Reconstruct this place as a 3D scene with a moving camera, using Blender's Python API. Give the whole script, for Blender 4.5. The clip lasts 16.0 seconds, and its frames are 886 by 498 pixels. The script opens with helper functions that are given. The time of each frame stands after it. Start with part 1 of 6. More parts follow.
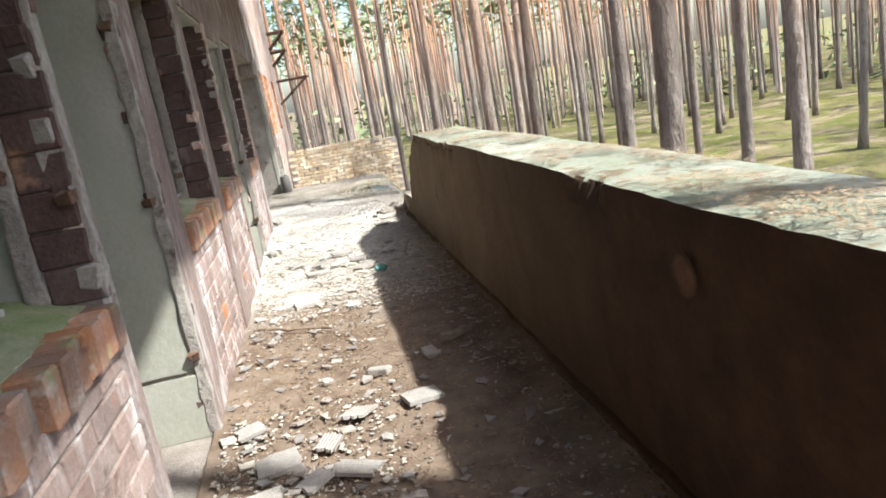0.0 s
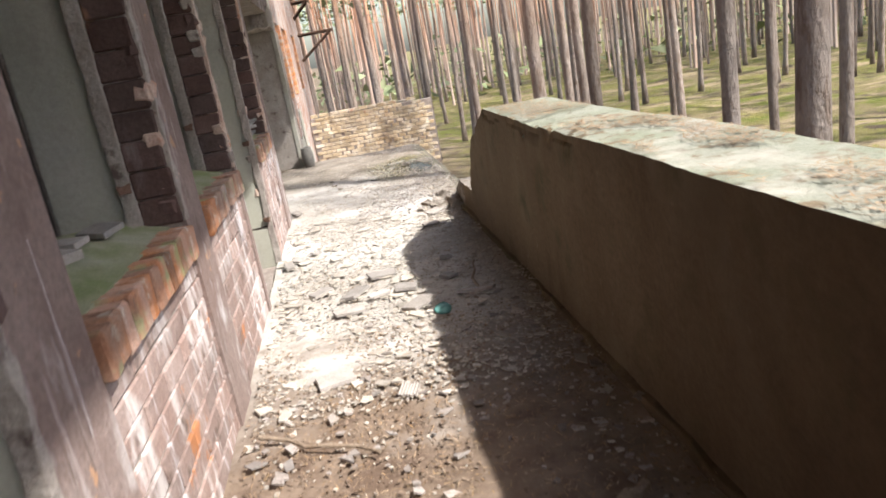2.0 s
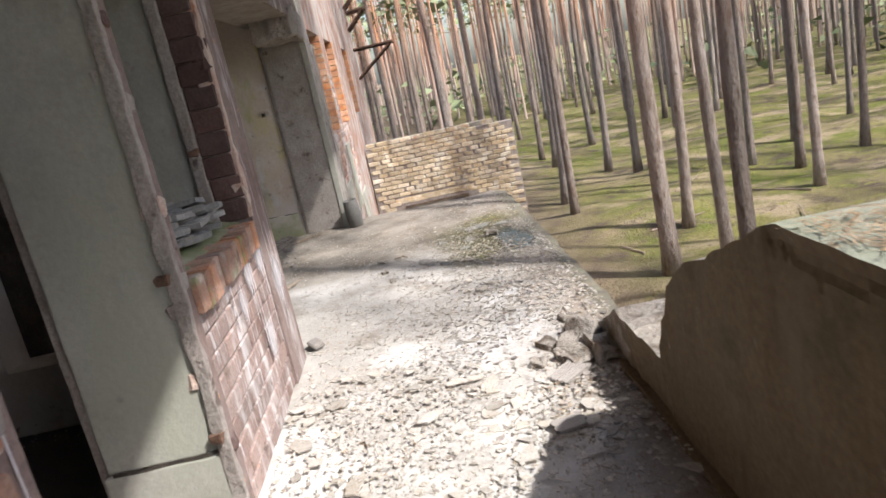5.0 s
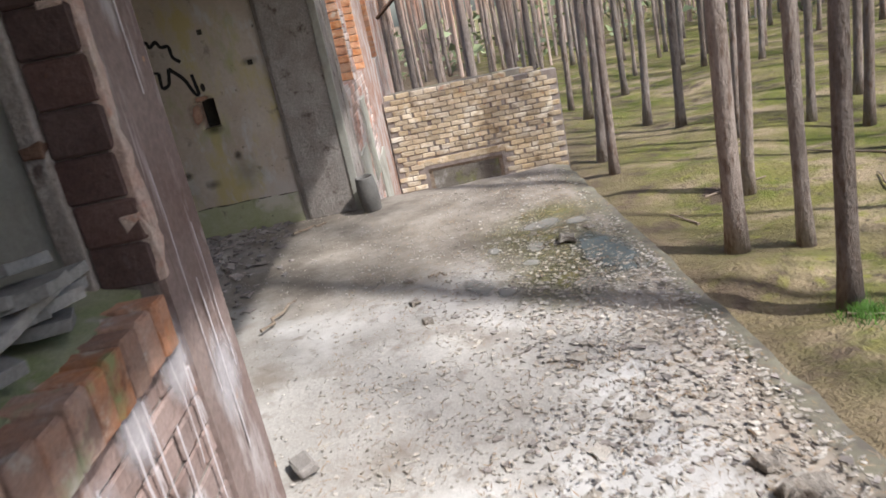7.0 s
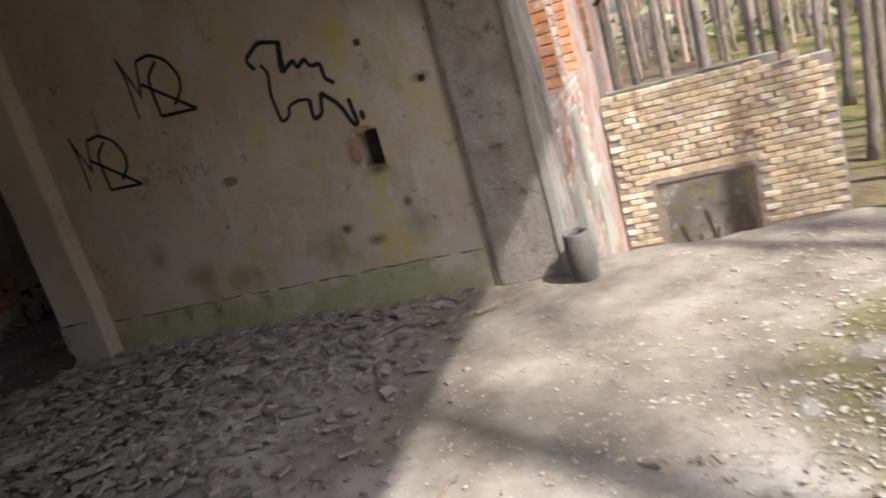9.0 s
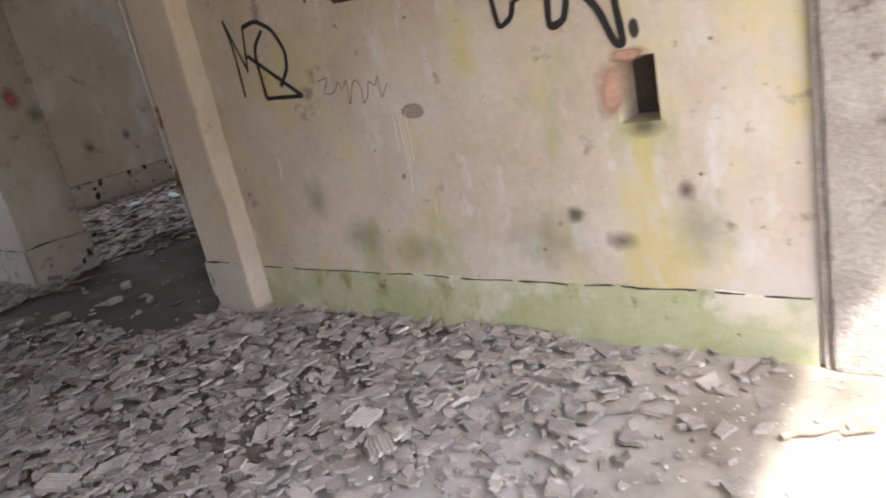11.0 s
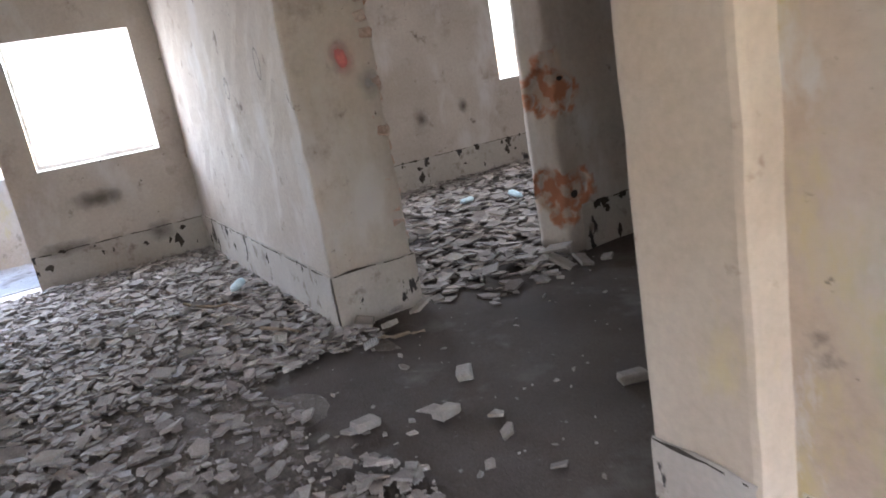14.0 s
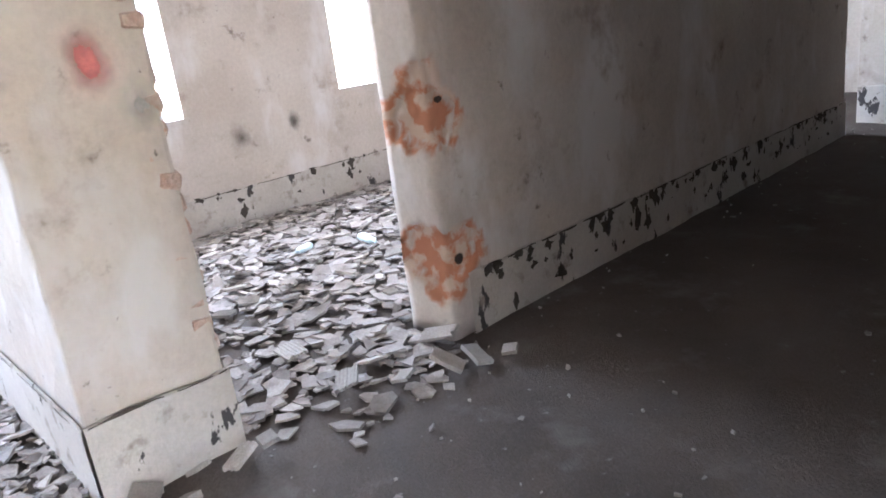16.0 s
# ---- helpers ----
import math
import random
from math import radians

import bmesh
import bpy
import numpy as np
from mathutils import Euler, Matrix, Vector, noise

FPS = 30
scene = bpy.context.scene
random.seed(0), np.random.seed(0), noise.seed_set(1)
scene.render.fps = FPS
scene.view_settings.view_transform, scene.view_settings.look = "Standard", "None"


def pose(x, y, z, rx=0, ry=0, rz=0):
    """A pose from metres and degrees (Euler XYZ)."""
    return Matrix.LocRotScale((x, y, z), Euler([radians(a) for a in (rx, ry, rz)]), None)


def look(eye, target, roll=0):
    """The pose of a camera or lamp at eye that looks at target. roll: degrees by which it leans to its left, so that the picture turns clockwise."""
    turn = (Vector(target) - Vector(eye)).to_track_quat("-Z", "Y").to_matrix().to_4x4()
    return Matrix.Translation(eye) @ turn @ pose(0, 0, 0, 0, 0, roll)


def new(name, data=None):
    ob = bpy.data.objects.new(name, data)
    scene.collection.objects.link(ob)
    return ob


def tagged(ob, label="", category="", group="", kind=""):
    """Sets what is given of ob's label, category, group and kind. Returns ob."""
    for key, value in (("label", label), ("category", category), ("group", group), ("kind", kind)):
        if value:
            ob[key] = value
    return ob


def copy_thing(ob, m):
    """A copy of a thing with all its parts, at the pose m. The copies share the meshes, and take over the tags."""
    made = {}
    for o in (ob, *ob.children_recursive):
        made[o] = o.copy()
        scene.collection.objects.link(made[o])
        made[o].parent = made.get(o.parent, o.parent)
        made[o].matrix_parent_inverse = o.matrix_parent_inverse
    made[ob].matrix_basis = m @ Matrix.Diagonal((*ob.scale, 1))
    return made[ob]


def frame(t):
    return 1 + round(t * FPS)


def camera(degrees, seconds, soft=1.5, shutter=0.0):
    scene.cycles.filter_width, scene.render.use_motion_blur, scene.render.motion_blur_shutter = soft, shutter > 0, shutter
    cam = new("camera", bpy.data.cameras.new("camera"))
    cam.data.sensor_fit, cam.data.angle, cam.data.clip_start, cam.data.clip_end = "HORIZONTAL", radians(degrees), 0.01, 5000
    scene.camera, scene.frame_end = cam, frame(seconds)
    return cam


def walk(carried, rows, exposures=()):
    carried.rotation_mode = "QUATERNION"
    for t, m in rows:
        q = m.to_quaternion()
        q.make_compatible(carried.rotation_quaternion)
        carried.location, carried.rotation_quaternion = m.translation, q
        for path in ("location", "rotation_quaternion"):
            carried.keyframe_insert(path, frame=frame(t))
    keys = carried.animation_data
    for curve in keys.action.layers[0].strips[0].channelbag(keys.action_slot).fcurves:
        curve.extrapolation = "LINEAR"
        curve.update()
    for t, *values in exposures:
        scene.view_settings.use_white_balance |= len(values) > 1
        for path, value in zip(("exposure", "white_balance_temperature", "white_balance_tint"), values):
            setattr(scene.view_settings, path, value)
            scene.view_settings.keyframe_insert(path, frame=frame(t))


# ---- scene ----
cam = camera(62.8, 16.0, 1.7, 0.35)
METRES, EYE, TILT, LEAN, TURN = 16.5, 1.5, 0.0, 0.0, -8.5
ROWS = [
    (0.0, 0.0, 0.0, 0.0, -2.22, -12.81, 9.84),
    (0.5, -0.003, 0.031, 0.0006, -1.65, -14.96, 9.53),
    (1.0, -0.0055, 0.0648, 0.0004, 0.64, -15.26, 10.14),
    (1.5, -0.0153, 0.099, 0.0005, 1.46, -15.8, 10.2),
    (2.0, -0.0197, 0.129, 0.0033, -0.32, -15.83, 9.92),
    (2.5, -0.0213, 0.1594, 0.006, -0.49, -14.85, 10.36),
    (3.0, -0.0247, 0.1988, 0.0052, 1.15, -13.5, 11.47),
    (3.5, -0.0244, 0.2328, 0.0034, 0.32, -13.43, 11.47),
    (4.0, -0.0289, 0.2735, 0.0038, 2.04, -12.86, 11.94),
    (6.5, -0.0563, 0.435, 0.0051, 5.99, -17.31, 11.27),
    (7.0, -0.0668, 0.4683, 0.0025, 6.17, -17.85, 11.35),
    (7.5, -0.0709, 0.4954, 0.0042, 7.68, -18.13, 12.16),
    (8.0, -0.0744, 0.526, 0.0056, 11.47, -17.36, 13.36),
    (8.5, -0.0836, 0.5559, 0.0052, 13.08, -17.05, 13.56),
    (9.0, -0.0915, 0.5862, 0.0036, 22.76, -14.58, 15.54),
    (11.5, -0.1764, 0.7141, 0.0026, 52.81, -18.52, 10.79),
    (12.0, -0.2052, 0.7279, 0.0044, 62.51, -16.6, 10.18),
    (12.5, -0.2352, 0.7326, 0.0039, 62.82, -16.39, 9.64),
    (13.0, -0.261, 0.7373, 0.0025, 63.21, -16.24, 9.81),
    (13.5, -0.2922, 0.7418, 0.0046, 67.22, -15.64, 10.15),
    (14.0, -0.3207, 0.7435, 0.0061, 67.84, -15.73, 9.6),
    (14.5, -0.344, 0.7511, 0.0066, 70.57, -15.37, 9.82),
    (15.0, -0.3732, 0.7599, 0.0081, 69.71, -15.3, 9.62),
    (15.5, -0.3961, 0.7698, 0.0067, 56.85, -17.26, 6.39),
    (16.0, -0.4117, 0.7809, 0.0066, 54.65, -17.52, 7.19),
]
walk(cam, [(t, pose(0, 0, EYE, TILT, LEAN, TURN) @ pose(METRES * x, METRES * y, METRES * z, 90 + pitch, roll, yaw)) for t, x, y, z, yaw, pitch, roll in ROWS],
     [(0.0, 1.25, 6200, 4), (1.0, 1.12, 6350, 8), (1.5, 1.05, 6500, 10), (4.2, 0.85, 6400, 11), (6.5, 0.5, 6150, 11), (7.5, 0.45, 6250, 11), (8.0, 0.6, 6350, 11), (9.0, 0.95, 6600, 12), (9.6, 1.5, 6500, 12), (11.3, 3.35, 6500, 12), (12.5, 3.85, 6500, 12), (13.0, 4.02, 6350, 13), (13.5, 3.78, 6250, 13), (14.0, 4.0, 6200, 13), (15.0, 3.6, 6950, 13), (15.4, 5.2, 5850, 13), (16.0, 5.5, 5820, 13)])

FLOOR, GROUND, STOREY = 0.0, -3.6, 3.6

# ---- light ----
SUN_WAY = Vector((-0.72, 0.50, -1.02)).normalized()      # the way the sunlight travels
sun = new("sun", bpy.data.lights.new("sun", "SUN"))
sun.data.energy, sun.data.angle, sun.data.color = 4.8, radians(1.3), (1.0, 0.955, 0.885)
sun.matrix_world = Matrix.Translation((20, -14, 28)) @ SUN_WAY.to_track_quat("-Z", "Y").to_matrix().to_4x4()
world = bpy.data.worlds.new("world")
scene.world = world
world.use_nodes = True
sky = world.node_tree.nodes.new("ShaderNodeTexSky")
sky.sky_type, sky.sun_disc = "NISHITA", False
sky.sun_elevation = math.asin(-SUN_WAY.z)
sky.sun_rotation = math.atan2(-SUN_WAY.x, -SUN_WAY.y)
sky.air_density, sky.dust_density, sky.ozone_density = 1.0, 2.5, 1.0
world.node_tree.links.new(sky.outputs[0], world.node_tree.nodes["Background"].inputs[0])
world.node_tree.nodes["Background"].inputs[1].default_value = 0.15


# skylight entering through the empty openings
for y0, y1, z0, z1, x, watts, way in ((12.96, 14.06, 1.1, 2.26, -11.5, 4.0, 1), (11.3, 12.69, 0.3, 2.26, -11.5, 4.8, 1), (15.3, 16.43, 1.07, 2.26, -11.5, 6.2, 1), (18.2, 19.3, 1.07, 2.26, -11.5, 5.4, 1), (20.6, 21.7, 1.07, 2.26, -11.5, 7.8, 1), (10.25, 14.35, 0.05, 2.4, -0.79, 2.6, -1)):
    lamp = new("skylight", bpy.data.lights.new("skylight", "AREA"))
    lamp.data.shape, lamp.data.size, lamp.data.size_y = "RECTANGLE", y1 - y0, z1 - z0
    lamp.data.energy, lamp.data.color = watts, (0.90, 0.95, 1.0)
    lamp.matrix_world = look((x, (y0 + y1) / 2, (z0 + z1) / 2), (x + way, (y0 + y1) / 2, (z0 + z1) / 2 - (0.9 if way < 0 else 0.15)))


# ---- materials ----
def mat(name, base, other, scale=3.0, rough=0.9, bump=0.3, grain=60.0, layers=(), stretch=(1, 1, 1), vary=0.0, island=False, metal=0.0, dist=0.01, waves=None, contrast=0.8, high=None, zones=()):
    """Two colours mixed by a large noise, a fine grain, stains (colour, scale, low, high, stretch), and relief."""
    m = bpy.data.materials.new(name)
    m.use_nodes = True
    nt = m.node_tree
    n, l = nt.nodes, nt.links
    bsdf = n["Principled BSDF"]
    bsdf.inputs["Roughness"].default_value, bsdf.inputs["Metallic"].default_value = rough, metal
    bsdf.inputs["Specular IOR Level"].default_value = 0.25
    geo = n.new("ShaderNodeNewGeometry")

    def noisy(sc, st=(1, 1, 1), detail=6.0, roughness=0.6):
        mp = n.new("ShaderNodeMapping")
        mp.inputs["Scale"].default_value = st
        l.new(geo.outputs["Position"], mp.inputs["Vector"])
        t = n.new("ShaderNodeTexNoise")
        t.inputs["Scale"].default_value, t.inputs["Detail"].default_value, t.inputs["Roughness"].default_value = sc, detail, roughness
        l.new(mp.outputs[0], t.inputs["Vector"])
        return t.outputs["Fac"]

    def ramp(fac, lo, hi):
        r = n.new("ShaderNodeMapRange")
        r.inputs["From Min"].default_value, r.inputs["From Max"].default_value = lo, hi
        l.new(fac, r.inputs["Value"])
        return r.outputs[0]

    def mix(fac, a, b, mode="MIX"):
        x = n.new("ShaderNodeMix")
        x.data_type, x.blend_type = "RGBA", mode
        for sock, v in ((x.inputs[0], fac), (x.inputs[6], a), (x.inputs[7], b)):
            if isinstance(v, (float, int)):
                sock.default_value = v
            elif isinstance(v, tuple):
                sock.default_value = (*v, 1)
            else:
                l.new(v, sock)
        return x.outputs[2]

    col = mix(ramp(noisy(scale, stretch), 0.35, 0.65), base, other)
    fine = noisy(grain, stretch, 4.0, 0.7)
    col = mix(contrast, col, mix(ramp(fine, 0.3, 0.7), (0.72, 0.72, 0.72), (1.22, 1.22, 1.22)), "MULTIPLY")
    for c, sc, lo, hi, st in layers:
        col = mix(ramp(noisy(sc, st, 5.0, 0.62), lo, hi), col, c)
    for ca, cb, axis, lo, hi, wobble, sc in zones:
        sep = n.new("ShaderNodeSeparateXYZ")
        l.new(geo.outputs["Position"], sep.inputs[0])
        add = n.new("ShaderNodeMath")
        add.operation = "MULTIPLY_ADD"
        add.inputs[1].default_value = wobble
        l.new(noisy(sc, V1, 8.0, 0.65), add.inputs[0])
        l.new(sep.outputs[axis], add.inputs[2])
        col = mix(ramp(add.outputs[0], lo + wobble / 2, hi + wobble / 2), col, mix(ramp(noisy(2.6 * sc, V1, 8.0, 0.7), 0.38, 0.62), ca, cb))
    if high:
        sep = n.new("ShaderNodeSeparateXYZ")
        l.new(geo.outputs["Position"], sep.inputs[0])
        col = mix(ramp(sep.outputs["Z"], high[1], high[2]), col, high[0])
    if vary:
        if island:
            r = geo.outputs["Random Per Island"]
        else:
            info = n.new("ShaderNodeObjectInfo")
            r = info.outputs["Random"]
        hsv = n.new("ShaderNodeHueSaturation")
        rr = n.new("ShaderNodeMapRange")
        rr.inputs["To Min"].default_value, rr.inputs["To Max"].default_value = 1 - vary, 1 + vary
        l.new(r, rr.inputs["Value"])
        l.new(rr.outputs[0], hsv.inputs["Value"])
        wn = n.new("ShaderNodeTexWhiteNoise")
        wn.noise_dimensions = "1D"
        l.new(r, wn.inputs["W"])
        r2 = n.new("ShaderNodeMapRange")
        r2.inputs["To Min"].default_value, r2.inputs["To Max"].default_value = 1 - vary * 0.6, 1 + vary * 0.6
        l.new(wn.outputs[0], r2.inputs["Value"])
        l.new(r2.outputs[0], hsv.inputs["Saturation"])
        l.new(col, hsv.inputs["Color"])
        col = hsv.outputs[0]
    l.new(col, bsdf.inputs["Base Color"])
    if bump:
        b = n.new("ShaderNodeBump")
        b.inputs["Strength"].default_value, b.inputs["Distance"].default_value = bump, dist
        if waves:
            w = n.new("ShaderNodeTexWave")
            w.inputs["Scale"].default_value, w.inputs["Distortion"].default_value = waves, 2.0
            l.new(geo.outputs["Position"], w.inputs["Vector"])
            add = n.new("ShaderNodeMath")
            l.new(w.outputs["Fac"], add.inputs[0])
            l.new(fine, add.inputs[1])
            l.new(add.outputs[0], b.inputs["Height"])
        else:
            add = n.new("ShaderNodeMath")
            add.operation = "MULTIPLY_ADD"
            l.new(noisy(scale * 4, stretch), add.inputs[0])
            add.inputs[1].default_value = 1.5
            l.new(fine, add.inputs[2])
            l.new(add.outputs[0], b.inputs["Height"])
        l.new(b.outputs[0], bsdf.inputs["Normal"])
    return m


V1, DRIP = (1, 1, 1), (1, 1, 0.3)
M_FACADE = mat("brown_painted_facade", (0.185, 0.130, 0.115), (0.245, 0.190, 0.172), 2.2, layers=[((0.43, 0.39, 0.38), 5.0, 0.54, 0.68, (1, 1, 0.45)), ((0.10, 0.07, 0.06), 4.0, 0.57, 0.72, (1, 1, 0.5)), ((0.36, 0.30, 0.29), 22.0, 0.60, 0.66, (1, 1, 0.06)), ((0.11, 0.08, 0.07), 30.0, 0.64, 0.70, (1, 1, 0.05)), ((0.40, 0.24, 0.15), 7.0, 0.66, 0.70, V1), ((0.50, 0.47, 0.47), 2.3, 0.62, 0.70, (1, 1, 0.5))], bump=0.6, grain=45)
M_BRICK = mat("painted_brick", (0.245, 0.172, 0.150), (0.32, 0.245, 0.222), 5.0, layers=[((0.52, 0.48, 0.47), 6.0, 0.53, 0.66, (1, 1, 0.35)), ((0.58, 0.54, 0.55), 14.0, 0.60, 0.68, (1, 1, 0.12)), ((0.40, 0.18, 0.09), 3.1, 0.63, 0.68, V1), ((0.13, 0.095, 0.08), 8.0, 0.58, 0.7, V1)], vary=0.18, bump=0.6, grain=70)
M_SOLDIER = mat("sill_brick", (0.40, 0.20, 0.12), (0.36, 0.25, 0.20), 9.0, layers=[((0.50, 0.44, 0.38), 9.0, 0.58, 0.68, V1), ((0.27, 0.28, 0.16), 5.0, 0.56, 0.66, V1), ((0.20, 0.12, 0.09), 7.0, 0.60, 0.68, V1)], vary=0.38, bump=0.5, grain=80)
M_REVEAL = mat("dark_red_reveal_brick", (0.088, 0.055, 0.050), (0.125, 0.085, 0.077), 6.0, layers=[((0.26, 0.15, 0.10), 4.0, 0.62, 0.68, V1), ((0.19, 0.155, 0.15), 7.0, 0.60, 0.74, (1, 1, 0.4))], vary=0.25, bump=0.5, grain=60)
M_MORTAR = mat("old_mortar", (0.34, 0.30, 0.27), (0.24, 0.20, 0.18), 8.0, bump=0.7, grain=90)
M_PLASTER_STRIP = mat("grey_reveal_plaster", (0.27, 0.235, 0.215), (0.36, 0.33, 0.30), 5.0, layers=[((0.13, 0.10, 0.09), 7.0, 0.6, 0.68, V1)], bump=0.7, grain=50)
M_JAMB = mat("grey_green_plaster", contrast=0.35, base=(0.33, 0.325, 0.28), other=(0.41, 0.40, 0.355), scale=2.0, layers=[((0.23, 0.205, 0.175), 2.4, 0.54, 0.70, (1, 1, 0.5)), ((0.36, 0.365, 0.30), 1.6, 0.52, 0.68, DRIP), ((0.24, 0.23, 0.20), 6.0, 0.66, 0.76, V1)], bump=0.25, grain=40)
M_MOSS_SILL = mat("mossy_sill", (0.20, 0.24, 0.11), (0.34, 0.34, 0.25), 4.0, layers=[((0.33, 0.31, 0.26), 9.0, 0.58, 0.7, V1)], bump=0.6, grain=120)
M_CONCRETE = mat("terrace_concrete", (0.31, 0.285, 0.255), (0.43, 0.41, 0.38), 1.1, layers=[((0.22, 0.19, 0.16), 2.2, 0.48, 0.66, V1), ((0.52, 0.51, 0.49), 0.8, 0.56, 0.68, V1), ((0.15, 0.125, 0.10), 9.0, 0.58, 0.72, V1)], bump=0.8, grain=70, dist=0.015)
# the first Y zone is brown dirt with some tree shade in its colour
M_TERRACE = mat("terrace_floor", (0.40, 0.375, 0.345), (0.52, 0.50, 0.47), 1.1, layers=[((0.27, 0.235, 0.20), 2.2, 0.52, 0.68, V1), ((0.62, 0.605, 0.585), 0.8, 0.50, 0.64, V1), ((0.33, 0.30, 0.27), 7.0, 0.58, 0.68, V1)],
                zones=[((0.130, 0.090, 0.066), (0.225, 0.172, 0.132), "Y", 6.4, 5.0, 2.4, 1.6), ((0.29, 0.24, 0.195), (0.42, 0.365, 0.31), "X", 0.7, 1.05, 0.7, 2.2), ((0.19, 0.162, 0.132), (0.31, 0.275, 0.235), "Y", 11.2, 12.4, 2.6, 1.2),
                       # X below -1.5: hall entrance, made paler in colour in place of skylight
                       ((0.33, 0.31, 0.295), (0.43, 0.41, 0.39), "X", -1.5, -2.2, 1.4, 1.4), ((0.13, 0.115, 0.095), (0.20, 0.19, 0.14), "X", 1.04, 1.12, 0.25, 3.0)], bump=0.55, grain=75, dist=0.010)
# stained wall surface whose dark colour includes the interior's shade
M_DIM_BACK = mat("dim_back_wall", (0.185, 0.162, 0.138), (0.27, 0.245, 0.21), 1.6, layers=[((0.20, 0.20, 0.09), 1.9, 0.54, 0.66, V1), ((0.37, 0.35, 0.32), 3.1, 0.60, 0.66, V1), ((0.12, 0.10, 0.085), 5.0, 0.56, 0.70, V1)], bump=0.9, grain=80, dist=0.015)
# the gloom of the unlit rooms is put into this plaster's colour
M_GLOOM = mat("shade_dark_plaster", (0.10, 0.095, 0.082), (0.14, 0.13, 0.115), 2.0, bump=0.3)
# parapet render; the Y zone turns it darker towards the near end
M_PARAPET = mat("weathered_render_darker_near_end", (0.150, 0.112, 0.070), (0.195, 0.152, 0.100), 1.1, layers=[((0.20, 0.165, 0.115), 1.7, 0.55, 0.72, (1, 1, 0.5)), ((0.10, 0.095, 0.055), 2.9, 0.56, 0.72, V1), ((0.055, 0.036, 0.024), 1.5, 0.56, 0.74, DRIP), ((0.26, 0.22, 0.16), 9.0, 0.66, 0.72, V1)],
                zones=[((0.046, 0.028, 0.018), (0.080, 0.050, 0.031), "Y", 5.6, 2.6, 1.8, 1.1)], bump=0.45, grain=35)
M_COPING = mat("lichen_coping", (0.30, 0.305, 0.255), (0.235, 0.255, 0.19), 3.0, layers=[((0.19, 0.15, 0.10), 11.0, 0.54, 0.62, V1), ((0.13, 0.105, 0.075), 5.0, 0.60, 0.68, V1), ((0.42, 0.40, 0.35), 2.2, 0.56, 0.7, V1)], bump=0.8, grain=90)
M_HALL = mat("stained_hall_plaster", contrast=0.3, base=(0.45, 0.365, 0.285), other=(0.54, 0.475, 0.405), scale=1.5, layers=[((0.53, 0.49, 0.46), 1.7, 0.52, 0.66, (1, 1, 0.5)), ((0.51, 0.43, 0.225), 3.4, 0.52, 0.66, (1, 1, 0.5)), ((0.55, 0.53, 0.51), 6.0, 0.58, 0.68, (1, 1, 0.5)), ((0.34, 0.35, 0.16), 2.3, 0.58, 0.74, (1, 1, 0.5)), ((0.26, 0.22, 0.18), 5.5, 0.63, 0.73, V1), ((0.15, 0.125, 0.10), 14.0, 0.68, 0.74, V1)], bump=0.25, grain=30)
M_PILASTER = mat("cream_pilaster_plaster", contrast=0.3, base=(0.48, 0.405, 0.325), other=(0.56, 0.49, 0.41), scale=1.5, layers=[((0.54, 0.46, 0.26), 2.2, 0.62, 0.74, (1, 1, 0.6)), ((0.34, 0.26, 0.20), 7.0, 0.66, 0.74, V1)], bump=0.25, grain=30)
M_HALL_DADO = mat("green_stained_dado", contrast=0.3, base=(0.33, 0.35, 0.19), other=(0.44, 0.43, 0.30), scale=2.2, layers=[((0.55, 0.52, 0.44), 3.0, 0.52, 0.66, V1), ((0.10, 0.09, 0.07), 16.0, 0.68, 0.72, V1), ((0.24, 0.26, 0.12), 5.0, 0.56, 0.68, (1, 1, 0.5)), ((0.17, 0.15, 0.12), 8.0, 0.62, 0.72, V1)], bump=0.35, grain=40)
M_INNER = mat("grey_beige_plaster", contrast=0.3, base=(0.44, 0.385, 0.335), other=(0.53, 0.48, 0.43), scale=1.2, layers=[((0.58, 0.55, 0.53), 1.8, 0.52, 0.66, (1, 1, 0.5)), ((0.33, 0.27, 0.225), 3.0, 0.58, 0.74, V1), ((0.20, 0.165, 0.14), 6.0, 0.64, 0.74, V1), ((0.12, 0.10, 0.09), 13.0, 0.69, 0.74, V1)], bump=0.25, grain=30)
M_CORNER = mat("broken_grey_plaster", contrast=0.3, base=(0.44, 0.385, 0.335), other=(0.53, 0.48, 0.43), scale=1.2, layers=[((0.58, 0.55, 0.53), 1.8, 0.52, 0.66, (1, 1, 0.5)), ((0.33, 0.27, 0.225), 3.0, 0.58, 0.74, V1), ((0.20, 0.165, 0.14), 6.0, 0.64, 0.74, V1)], bump=0.25, grain=30)
nt = M_CORNER.node_tree
mask, clay, blend, fleck, split = (nt.nodes.new(k) for k in ("ShaderNodeAttribute", "ShaderNodeMix", "ShaderNodeMix", "ShaderNodeTexNoise", "ShaderNodeMapRange"))
mask.attribute_name = "bare"
fleck.inputs["Scale"].default_value, fleck.inputs["Detail"].default_value = 9.0, 6.0
nt.links.new(nt.nodes["Geometry"].outputs["Position"], fleck.inputs["Vector"])
split.inputs["From Min"].default_value, split.inputs["From Max"].default_value = 0.47, 0.57
nt.links.new(fleck.outputs["Fac"], split.inputs["Value"])
clay.data_type = blend.data_type = "RGBA"
clay.inputs[6].default_value, clay.inputs[7].default_value = (0.43, 0.195, 0.115, 1), (0.51, 0.41, 0.335, 1)
nt.links.new(split.outputs[0], clay.inputs[0])
sock = nt.nodes["Principled BSDF"].inputs["Base Color"]
